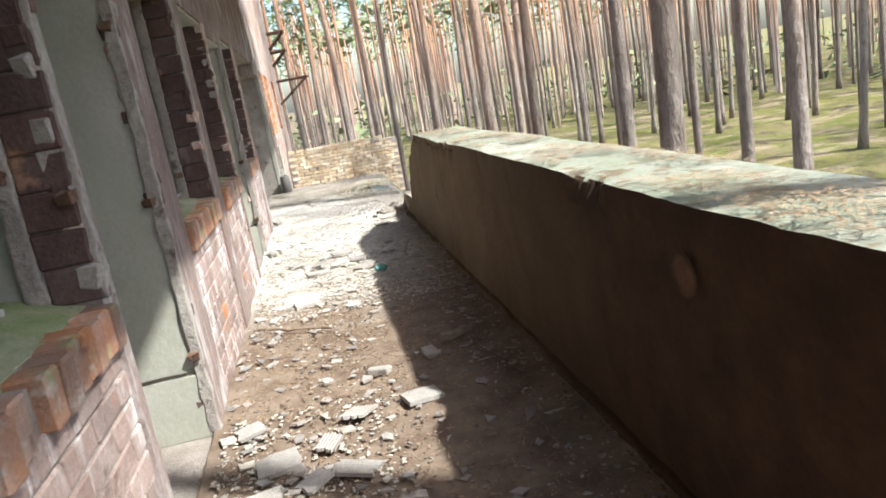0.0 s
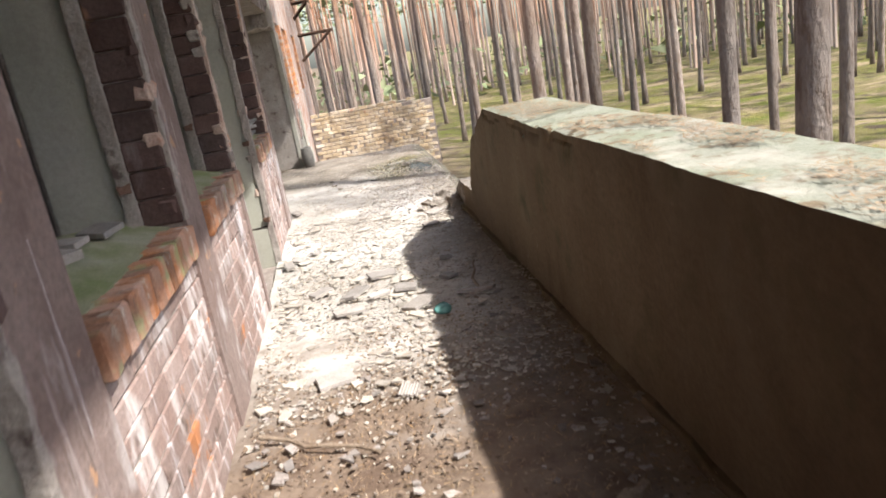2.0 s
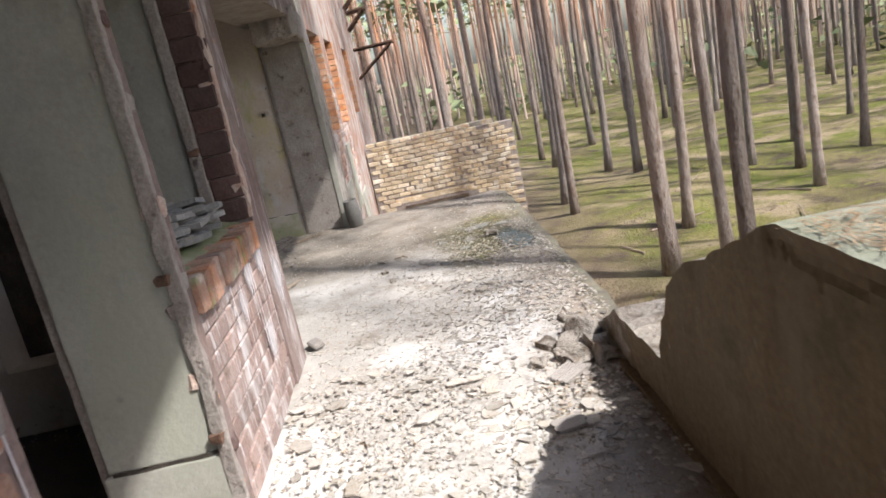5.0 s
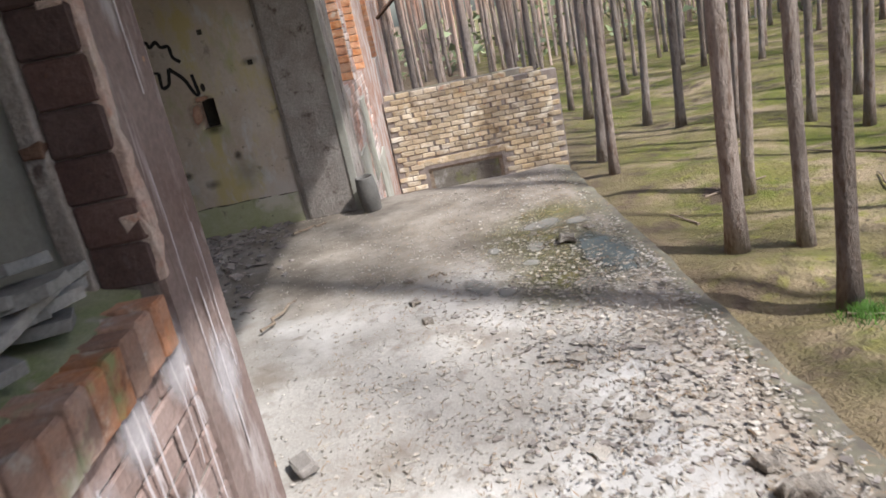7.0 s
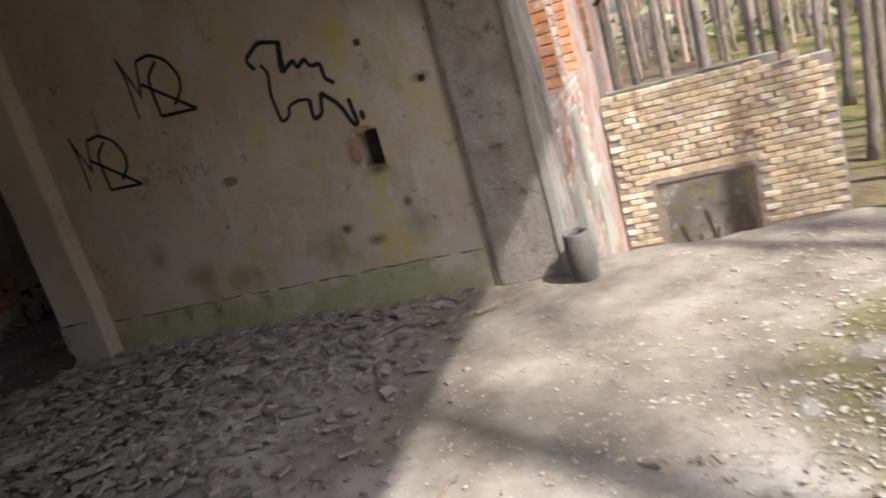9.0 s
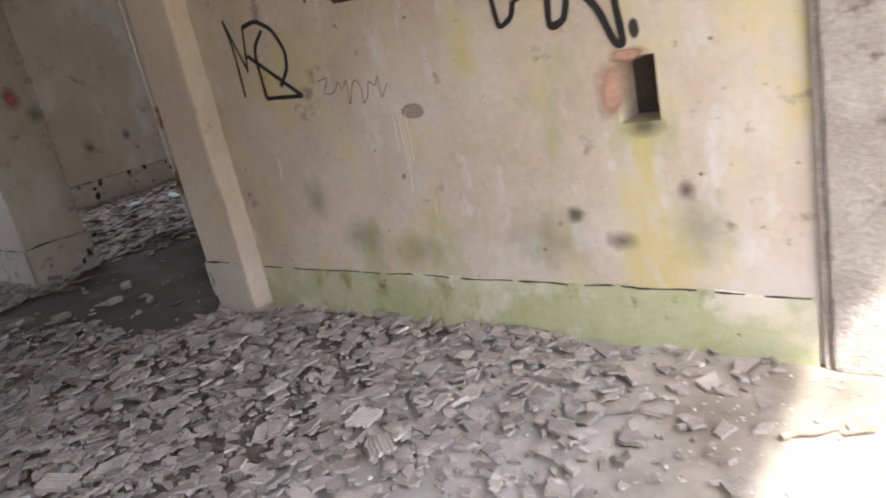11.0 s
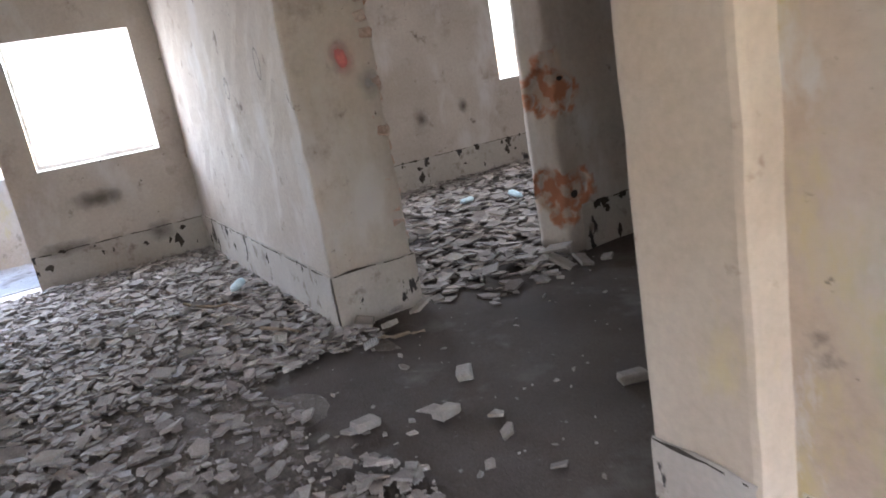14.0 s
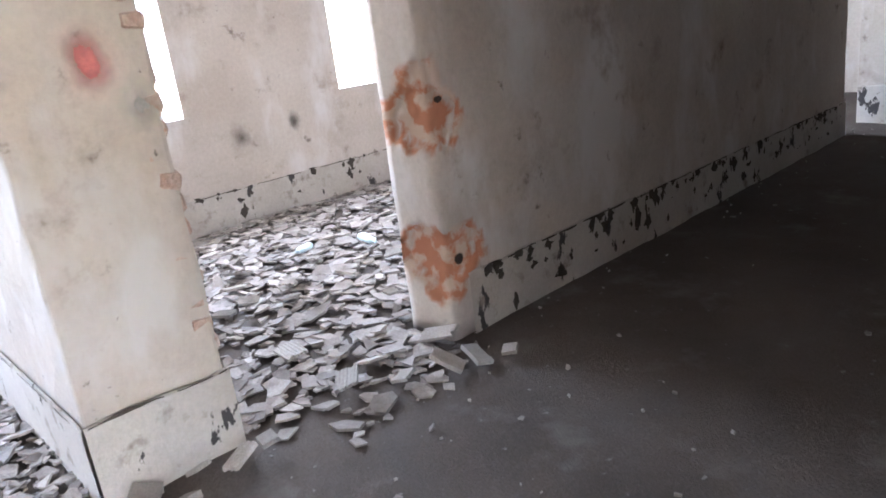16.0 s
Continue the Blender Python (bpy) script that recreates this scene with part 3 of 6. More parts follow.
structure(slab_wall("wall_corridor_end", "y", 24.5, 24.8, WX, COR[1] + 0.1, FLOOR, 3.3, [(-9.8, -8.6, 1.07, 2.26)], M_INNER), "plaster wall closing the corridor")
structure(slab_wall("wall_corridor_far", "y", 22.3, 22.55, COR[0] - 0.1, COR[1], FLOOR, 3.3, [], M_INNER), "plaster wall closing the dark corridor")
structure(slab_wall("wall_hall_south", "y", 9.82, 10.08, WX, BX, FLOOR, 3.3, [(-2.4, q, z0, z1) for q, z0, z1 in ((-1.34, 0.4, 1.1), (-1.292, 1.1, 1.3), (-1.302, 1.3, 1.36), (-1.325, 1.36, 1.42), (-1.36, 1.42, 1.48), (-1.41, 1.48, 1.54), (-1.5, 1.54, 1.6), (-1.66, 1.6, 1.66), (-1.9, 1.66, 1.71))], M_INNER), "plain plaster wall of the hall")
# added dark sheet behind the hole, so that it reads as black shade
bm = bmesh.new()
box(bm, -2.5, BX - 0.005, 10.085, 10.12, 0.3, 1.8)
part("cavity_back", bm, M_DARK, bpy.data.objects["wall_hall_south"], "dark sheet added behind the broken wall hole as its shade")
structure(slab_wall("wall_rooms_back", "x", -4.6, -4.4, -5.0, 9.82, FLOOR, 3.3, [], M_GLOOM), "plaster wall of the rooms behind the facade, coloured dark for their shade")
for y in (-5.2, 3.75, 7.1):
    structure(slab_wall("wall_partition", "y", y, y + 0.16, -4.4, BX, FLOOR, 3.3, [(-3.4, -2.4, -0.02, 2.05)] if y > 0 else [], M_GLOOM), "plaster partition, coloured dark for the rooms' shade")
structure(slab_wall("wall_south", "y", -5.5, -5.2, -11.6, FX, GROUND, 7.4, [], M_RBRICK), "plain brick end wall")
structure(slab_wall("wall_north", "y", 26.7, 27.0, -11.6, BX, GROUND, 7.4, [], M_RBRICK), "plain brick end wall")
structure(slab_wall("wall_west_rooms", "x", WX - 0.42, WX, -5.0, 9.8, GROUND, 7.4, [], M_RBRICK), "plain brick outer wall")
bm = bmesh.new()
box(bm, WX - 0.42, BX + 0.2, -5.2, 26.7, 3.3, 3.55)
structure(part("ceiling", bm, M_CEILING), "stained plaster ceiling of the hall", "ceiling")



def uneven_floor(name, x0, x1, y0, y1, step, material, label):
    bm, g = bmesh.new(), {}
    nx, ny = int((x1 - x0) / step), int((y1 - y0) / step)
    for i in range(nx + 1):
        for j in range(ny + 1):
            x, y = x0 + (x1 - x0) * i / nx, y0 + (y1 - y0) * j / ny
            g[i, j] = bm.verts.new((x, y, 0.012 * noise.noise((x * 3, y * 3, 0)) + 0.006 * noise.noise((x * 14, y * 14, 2)) + 0.02 * max(0, noise.noise((x * 1.4, y * 0.9, 5)))))
    for i in range(nx):
        for j in range(ny):
            bm.faces.new((g[i, j], g[i + 1, j], g[i + 1, j + 1], g[i, j + 1])).smooth = True
    return structure(part(name, bm, material), label, "floor")


uneven_floor("floor_hall_entrance", -3.2, FX - 0.03, 9.95, 14.46, 0.06, M_TERRACE, "dusty concrete floor at the open end of the hall")
uneven_floor("floor_hall", WX, -3.2, 10.1, 24.6, 0.1, M_DUST, "dusty concrete hall floor under broken tiles")
crumbs_bm, g = bmesh.new(), {}
for i in range(101):
    for j in range(61):
        x, y = WX + 0.05 + 8.05 * i / 100, 10.12 + 4.3 * j / 60
        bare = max(0.0, 1.0 - abs(x + 6.0) / 1.3) * max(0.0, min(1.0, (y - 13.5) / 0.6)) + 0.25 * noise.noise((x * 2.2, y * 2.2, 3))
        g[i, j] = crumbs_bm.verts.new((x, y, 0.010 + 0.008 * noise.noise((x * 5, y * 5, 0)) - 0.05 * max(0.0, min(1.0, bare * 2.5 - 0.3))))
for i in range(100):
    for j in range(60):
        crumbs_bm.faces.new((g[i, j], g[i + 1, j], g[i + 1, j + 1], g[i, j + 1])).smooth = True
tagged(part("tile_dust", crumbs_bm, M_CRUMBS), "brownish layer of trodden tile dust on the hall floor", "rubble", kind="stuff")
bm = bmesh.new()
box(bm, -2.05, -1.76, NWALL + 0.2, NWALL + 0.3, 0.95, 1.3)
part("socket_back", bm, M_DARK, bpy.data.objects["wall_hall_north"], "dark back of the broken socket hole")
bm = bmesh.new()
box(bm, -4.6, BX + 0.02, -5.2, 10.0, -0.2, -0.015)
structure(part("floor_rooms", bm, M_GLOOM), "dusty floor of the rooms behind the facade, coloured dark for their shade", "floor")
bm = bmesh.new()
box(bm, WX - 0.42, FX - 0.04, -5.2, 26.7, -0.35, -0.2)
structure(part("floor_slab", bm, M_CONCRETE), "concrete storey slab", "floor")

# west balcony
bm = bmesh.new()
box(bm, WX - 1.9, WX - 0.42, 9.0, 20.0, -0.3, -0.01)
structure(part("floor_balcony", bm, M_CONCRETE), "concrete balcony floor outside the hall", "floor")
structure(part("wall_balcony", worn_box(WX - 2.2, WX - 1.9, 9.0, 20.0, -0.3, 0.98, 0.25, 0.012), M_HALL), "low rendered balcony parapet")


def ragged_strip(axis, at, out, u0, u1, z0, z1, depth, material, name, parent, label, amount=0.012):
    """A proud lower band of plaster with an uneven upper edge."""
    bm = bmesh.new()
    k = max(2, int(abs(u1 - u0) / 0.05))
    rows = []
    for i in range(k + 1):
        u = u0 + (u1 - u0) * i / k
        top = z1 + amount * noise.noise((u * 5, at * 3, 1)) + amount * 0.7 * noise.noise((u * 23, at, 4))
        pts = [(at + out * depth, z0), (at + out * depth, top - 0.012), (at + out * depth * 0.5, top), (at, top)]
        rows.append([bm.verts.new((a, u, z) if axis == "x" else (u, a, z)) for a, z in pts])
    for p, q in zip(rows, rows[1:]):
        for i in range(3):
            bm.faces.new((p[i], p[i + 1], q[i + 1], q[i]))
    return part(name, bm, material, parent, label)


hall_north = bpy.data.objects["wall_hall_north"]
hall_pier = bpy.data.objects["wall_hall_pier"]
cor_west = bpy.data.objects["wall_corridor_west"]
west_wall = bpy.data.objects["wall_west"]
DADO = 0.345
ragged_strip("y", NWALL, -1, -4.5, -1.3, -0.02, DADO - 0.055, 0.014, M_HALL_DADO, "dado", hall_north, "green-stained lower band")
ragged_strip("y", PIECE[1] - 0.012, -1, WX, PIECE[0] + 0.012, -0.02, DADO + 0.02, 0.012, M_INNER_DADO, "dado", hall_pier, "pale flaking lower band")
ragged_strip("x", PIECE[0] + 0.012, 1, PIECE[1] - 0.014, PIECE[2] + 0.01, -0.02, DADO + 0.02, 0.012, M_INNER_DADO, "dado", hall_pier, "pale flaking lower band")
ragged_strip("x", COR[0] + 0.008, 1, 16.2, 21.6, -0.02, DADO, 0.012, M_INNER_DADO, "dado", cor_west, "pale band with black flaking paint")
ragged_strip("x", WX, 1, 12.69, PIECE[1], -0.02, DADO, 0.014, M_INNER_DADO, "dado", west_wall, "pale band with black flaking paint")
ragged_strip("x", WX, 1, PIECE[2], 24.5, -0.02, DADO, 0.014, M_INNER_DADO, "dado", west_wall, "pale band with black flaking paint")

# pilaster beside the corridor, and the concrete post at the terrace end of the hall wall
structure(part("pilaster", worn_box(COR[1] - 0.0, -4.52, 14.31, 14.87, FLOOR, 3.3, 0.14, 0.008, 0.03), M_PILASTER), "cream plastered pilaster at the corridor opening", "pilaster")
ragged_strip("y", 22.3, -1, COR[0] - 0.1, COR[1], -0.02, DADO + 0.05, 0.014, M_INNER_DADO, "dado", bpy.data.objects["wall_corridor_far"], "pale lower band")
ragged_strip("y", 14.306, -1, -4.90, -4.53, -0.02, DADO + 0.02, 0.012, M_INNER_DADO, "dado", bpy.data.objects["pilaster"], "pale lower band")
structure(part("corner_post", worn_box(-1.25, FX + 0.004, 14.40, 14.90, FLOOR, 3.3, 0.14, 0.006, 0.012), M_PLASTER_STRIP), "grey concrete post at the end of the hall wall", "post")
bm = worn_box(FX - 0.06, FX + 0.014, 14.385, 14.43, FLOOR, 3.3, 0.1, 0.006, 0.012)
structure(part("corner_bead", bm, M_JAMB), "pale plaster edge of the concrete post", "trim")
bm = bmesh.new()
box(bm, -1.286, -1.264, 14.425, 14.455, 0.03, 3.3)
rough_bm(bm, 0.01)
structure(part("joint", bm, M_DARK), "dark open joint beside the concrete post", "trim")
hanging = worn_box(-1.2, FX + 0.02, 13.5, 14.5, 2.22, 2.5, 0.07, 0.05, 0.02, 5.0)
structure(part("lintel", hanging, M_PLASTER_STRIP), "broken concrete lintel end above the hall opening", "lintel")

# door jambs and window reveals of the facade
for a, b in DOORS:
    structure(part("door_jamb", worn_box(BX + 0.04, FX - 0.012, b - 0.016, b + 0.05, 0.335, DOOR_HEAD, 0.15, 0.004, 0.005), M_JAMB), "grey-green plastered door jamb", "jamb")
    structure(part("door_jamb", worn_box(BX + 0.02, FX - 0.02, b - 0.026, b + 0.05, FLOOR - 0.02, 0.322, 0.1, 0.006, 0.008), M_JAMB), "pale cracked foot of the door jamb", "jamb")
    bm = worn_box(FX - 0.05, FX + 0.006, b - 0.03, b + 0.012, FLOOR, DOOR_HEAD, 0.07, 0.012, 0.006, 16.0)
    structure(part("door_edge", bm, M_PLASTER_STRIP), "chipped plaster edge of the doorway", "trim")
    structure(part("door_jamb", worn_box(BX + 0.02, FX - 0.012, a - 0.03, a + 0.012, FLOOR, DOOR_HEAD, 0.15, 0.006, 0.006), M_JAMB), "grey-green plastered door jamb", "jamb")
    structure(part("door_lintel", worn_box(BX + 0.02, FX - 0.012, a, b, DOOR_HEAD - 0.015, DOOR_HEAD + 0.03, 0.15, 0.006, 0.006), M_JAMB), "pale concrete door lintel", "lintel")



# ---- forest ----
def ground_height(x, y):
    bank = 0.34 * max(0.0, 1 - math.hypot((x - 4.9) / 1.5, (y - 19.2) / 0.9)) ** 0.7 + 0.22 * max(0.0, 1 - math.hypot((x - 6.4) / 2.2, (y - 25.5) / 1.6)) ** 0.7 - 0.25 * max(0.0, 1 - math.hypot((x - 4.4) / 1.4, (y - 17.7) / 0.9))
    far = max(0.0, min(1.0, (math.hypot(x - 2, y - 12) - 4) / 10))
    return GROUND + bank + far * (0.24 * noise.noise((x * 0.16, y * 0.16, 2)) + 0.14 * noise.noise((x * 0.5, y * 0.5, 7)) + 0.03 * noise.noise((x * 2.1, y * 2.1, 7)))


bm, grid = bmesh.new(), {}
GN = 170
span = [(-1 if i < GN / 2 else 1) * 70 * (abs(i - GN / 2) / (GN / 2)) ** 1.6 for i in range(GN + 1)]
for i, gx in enumerate(span):
    for j, gy in enumerate(span):
        x, y = gx + 6, gy + 18
        grid[i, j] = bm.verts.new((x, y, ground_height(x, y)))
for i in range(GN):
    for j in range(GN):
        bm.faces.new((grid[i, j], grid[i + 1, j], grid[i + 1, j + 1], grid[i, j + 1]))
rim = [v for v in bm.verts if v.is_boundary]
edges = [e for e in bm.edges if e.is_boundary]
ext = bmesh.ops.extrude_edge_only(bm, edges=edges)
for v in [g for g in ext["geom"] if isinstance(g, bmesh.types.BMVert)]:
    v.co.x, v.co.y, v.co.z = 6 + (v.co.x - 6) * 30, 18 + (v.co.y - 18) * 30, GROUND
for f in bm.faces:
    f.smooth = True
structure(part("ground", bm, M_GROUND), "mossy pine forest floor with needles and sandy patches", "ground")


def tube(bm, pts, radii, sides=9, flat=0.0, seed=0.0):
    rings = []
    for k, (p, r) in enumerate(zip(pts, radii)):
        p = Vector(p)
        d = (Vector(pts[min(k + 1, len(pts) - 1)]) - Vector(pts[max(k - 1, 0)])).normalized()
        side = d.cross(Vector((0.3, 0.9, 0.1) if abs(d.y) < 0.8 else (1, 0, 0))).normalized()
        up = d.cross(side)
        rings.append([bm.verts.new(p + (side * math.cos(2 * math.pi * i / sides) + up * math.sin(2 * math.pi * i / sides)) * r * (1 + flat * noise.noise((i * 1.7 + seed, k * 0.9, seed)))) for i in range(sides)])
    for a, b in zip(rings, rings[1:]):
        for i in range(sides):
            bm.faces.new((a[i], a[(i + 1) % sides], b[(i + 1) % sides], b[i]))
    bm.faces.new(rings[0][::-1])
    bm.faces.new(rings[-1])


def pine(seed, height):
    """A tall plantation pine, one metre thick at unit scale 1 = 0.30 m across, bare below and crowned at the top."""
    rnd = random.Random(seed)
    tree = new("pine_tree")
    bm = bmesh.new()
    n = 16
    bend = [(rnd.uniform(-0.12, 0.12), rnd.uniform(-0.12, 0.12)) for _ in range(3)]
    pts, rad = [], []
    for k in range(n + 1):
        s = k / n
        pts.append((bend[0][0] * math.sin(s * 3) + bend[1][0] * math.sin(s * 7), bend[0][1] * math.sin(s * 3) + bend[1][1] * math.sin(s * 6), -0.3 + s * height))
        rad.append(0.15 * (1 - 0.75 * s) * (1.35 if k == 0 else 1.0))
    tube(bm, pts, rad, 12, 0.10, seed)
    for f in bm.faces:
        f.smooth = True
    trunk = part("trunk", bm, M_BARK, tree)
    for _ in range(5):
        bm = bmesh.new()
        z = rnd.uniform(0.35, 0.72) * height
        a = rnd.uniform(0, 6.28)
        ln = rnd.uniform(0.25, 0.9)
        tube(bm, [(0, 0, z), (math.cos(a) * ln * 0.6, math.sin(a) * ln * 0.6, z + 0.04), (math.cos(a) * ln, math.sin(a) * ln, z - 0.05)], [0.022, 0.014, 0.005], 5)
        part("dead_branch", bm, M_BARK, tree, "dry broken branch stub")
    bm = bmesh.new()
    for _ in range(30):
        s = rnd.uniform(0.72, 1.0)
        a, reach = rnd.uniform(0, 6.28), rnd.uniform(0.5, 1.0) * (1.9 * (1.08 - s) / 0.36 + 0.3)
        z = s * height - 0.2
        tip = Vector((math.cos(a) * reach, math.sin(a) * reach, z + rnd.uniform(0.0, 0.6)))
        tube(bm, [(0, 0, z - 0.2), tuple(tip * 0.6 + Vector((0, 0, (z - 0.1) * 0.4))), tuple(tip)], [0.03, 0.018, 0.006], 4)
        for _ in range(9):
            c = tip + Vector((rnd.gauss(0, 0.28), rnd.gauss(0, 0.28), rnd.gauss(0.05, 0.14)))
            for _ in range(3):
                d = Vector((rnd.gauss(0, 1), rnd.gauss(0, 1), rnd.gauss(0.3, 0.6))).normalized()
                w = d.cross(Vector((rnd.gauss(0, 1), rnd.gauss(0, 1), rnd.gauss(0, 1)))).normalized() * 0.035
                bm.faces.new([bm.verts.new(c - w), bm.verts.new(c + w), bm.verts.new(c + d * rnd.uniform(0.16, 0.3))])
    part("crown", bm, M_NEEDLE, tree, "sparse dark green needle crown")
    return tagged(tree, "tall slender pine with grey-brown bark and bare lower trunk", "tree", "pines of the forest")


PINES = [pine(s, h) for s, h in ((3, 19.0), (11, 17.5), (17, 20.0), (23, 18.2))]
NEAR = [(4.3, 8.6, 1.28), (4.9, 11.1, 0.9), (6.95, 9.76, 0.95), (7.5, 10.1, 0.7), (5.15, 20.5, 1.3), (5.55, 17.5, 1.05), (6.25, 20.1, 0.95), (4.9, 29.7, 1.0), (4.7, 27.4, 0.85),
        (8.2, 32.0, 1.1), (7.6, 33.8, 1.0), (6.3, 37.4, 1.2), (12.1, 27.9, 1.0), (11.3, 29.5, 0.9), (15.0, 23.8, 1.1), (13.3, 34.6, 1.0), (14.1, 31.8, 1.0), (6.8, 23.8, 1.0), (9.6, 15.2, 1.0), (10.8, 19.4, 0.9), (2.9, 31.5, 1.0), (1.6, 33.5, 1.3)]
# unseen pines, added so that their crowns dapple the terrace with shade
SHADE_PINES = [(9.6, 5.3, 1.0), (11.2, 5.2, 0.9)]
rnd = random.Random(5)
spots = list(NEAR) + SHADE_PINES


def clear(x, y, gap):
    return all((x - p[0]) ** 2 + (y - p[1]) ** 2 > gap * gap for p in spots)


def inside_building(x, y, m=1.6):
    return -13.6 - m < x < 1.4 + m and -7 - m < y < 28 + m


tries = 0
while len(spots) < 260 and tries < 30000:
    tries += 1
    x, y = rnd.uniform(-42, 56), rnd.uniform(-22, 74)
    wedge = y > 8 and -0.05 < (x - 0.2) / max(y, 1) < 0.95
    if inside_building(x, y) or (wedge and math.hypot(x, y) < 26) or not clear(x, y, 2.5):
        continue
    if not wedge and rnd.random() < 0.6:
        continue
    if x < -13 and rnd.random() < 0.75:
        continue
    if 3 < x < 16 and -14 < y < 9 and (rnd.random() < 0.55 or 4.5 < y + 0.694 * x < 15.5):
        continue
    spots.append((x, y, rnd.uniform(0.65, 1.2) * (0.7 if 3 < x < 10 and 1 < y < 10 else 1.0)))
for k, (x, y, s) in enumerate(spots):
    m = pose(x, y, ground_height(x, y), rnd.uniform(-1.2, 1.2), rnd.uniform(-1.2, 1.2), rnd.uniform(0, 360))
    t = PINES[k % 4]
    if k < 4:
        t.matrix_basis = m
        t.scale = (s, s, 1)
    else:
        c = copy_thing(t, m)
        c.scale = (s, s, 1)

# trunks of the far woods, uncountable
verts, faces = [], []
count = 0
while count < 1900:
    a, r = rnd.uniform(-math.pi, math.pi), rnd.uniform(48, 150) ** 1.0
    x, y = r * math.cos(a), 15 + r * math.sin(a)
    if x < -20 or (x < 10 and y < -10) or (abs(x) < 58 and abs(y - 25) < 49 and r < 60 and rnd.random() < 0.7):
        continue
    count += 1
    q, h = rnd.uniform(0.09, 0.19), rnd.uniform(14, 20)
    lean = (rnd.uniform(-0.4, 0.4), rnd.uniform(-0.4, 0.4))
    b = len(verts)
    for zz, w in ((GROUND - 0.3, 1.0), (GROUND + h, 0.35)):
        for i in range(6):
            f = (zz - GROUND) / h
            verts.append((x + q * w * math.cos(i * 1.047) + lean[0] * f, y + q * w * math.sin(i * 1.047) + lean[1] * f, zz))
    for i in range(6):
        faces.append((b + i, b + (i + 1) % 6, b + 6 + (i + 1) % 6, b + 6 + i))
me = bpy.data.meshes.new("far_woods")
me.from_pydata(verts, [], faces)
me.materials.append(M_BARK_HAZED)
tagged(new("far_woods", me), "dense stand of slender reddish pine trunks in the distance, coloured paler for haze", "woods", kind="stuff")
verts, faces = [], []
for _ in range(52000):
    a, r = rnd.uniform(-0.7, 2.4), rnd.uniform(55, 150)
    x, y = r * math.cos(a), 15 + r * math.sin(a)
    z = GROUND + (rnd.uniform(11, 20) if rnd.random() < 0.85 else rnd.uniform(0.3, 6) * rnd.random())
    b, s = len(verts), rnd.uniform(0.25, 0.6)
    for _ in range(3):
        verts.append((x + rnd.gauss(0, s), y + rnd.gauss(0, s), z + rnd.gauss(0, s * 0.6)))
    faces.append((b, b + 1, b + 2))
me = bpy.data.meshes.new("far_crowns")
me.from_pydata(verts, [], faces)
me.materials.append(M_NEEDLE_HAZED)
tagged(new("far_crowns", me), "distant green pine crowns and undergrowth, coloured paler for haze", "woods", kind="stuff")

# ---- parapet of the terrace ----
M_PALE_CONCRETE = mat("broken_concrete", (0.33, 0.29, 0.25), (0.43, 0.39, 0.345), 8.0, layers=[((0.17, 0.14, 0.115), 6.0, 0.52, 0.64, V1), ((0.22, 0.165, 0.115), 3.0, 0.54, 0.66, V1)], bump=1.0, grain=50, dist=0.02)
PX0, PX1, PZ = 1.0, 1.48, 1.055
bm = bmesh.new()
steps = 800
sect = [(0, 0.0), (0, 0.25), (0, 0.5), (0, 0.72), (0, 0.82), (0, 0.86), (0, 0.89), (0, 0.92), (0, 0.945), (0, 0.97), (0, 1.0), (0.06, 1.0), (0.14, 1.0), (0.3, 1.0), (0.5, 1.0), (0.7, 1.0), (0.88, 1.0), (1, 1.0), (1, 0.7), (1, 0.3), (1, 0.0)]
rows = []
Y0, Y1 = -5.0, 9.45
END = ((7.36, PZ), (7.44, 1.035), (7.62, 0.945), (8.05, 0.775), (8.24, 0.64), (8.36, 0.42), (8.41, 0.28), (9.5, 0.23))
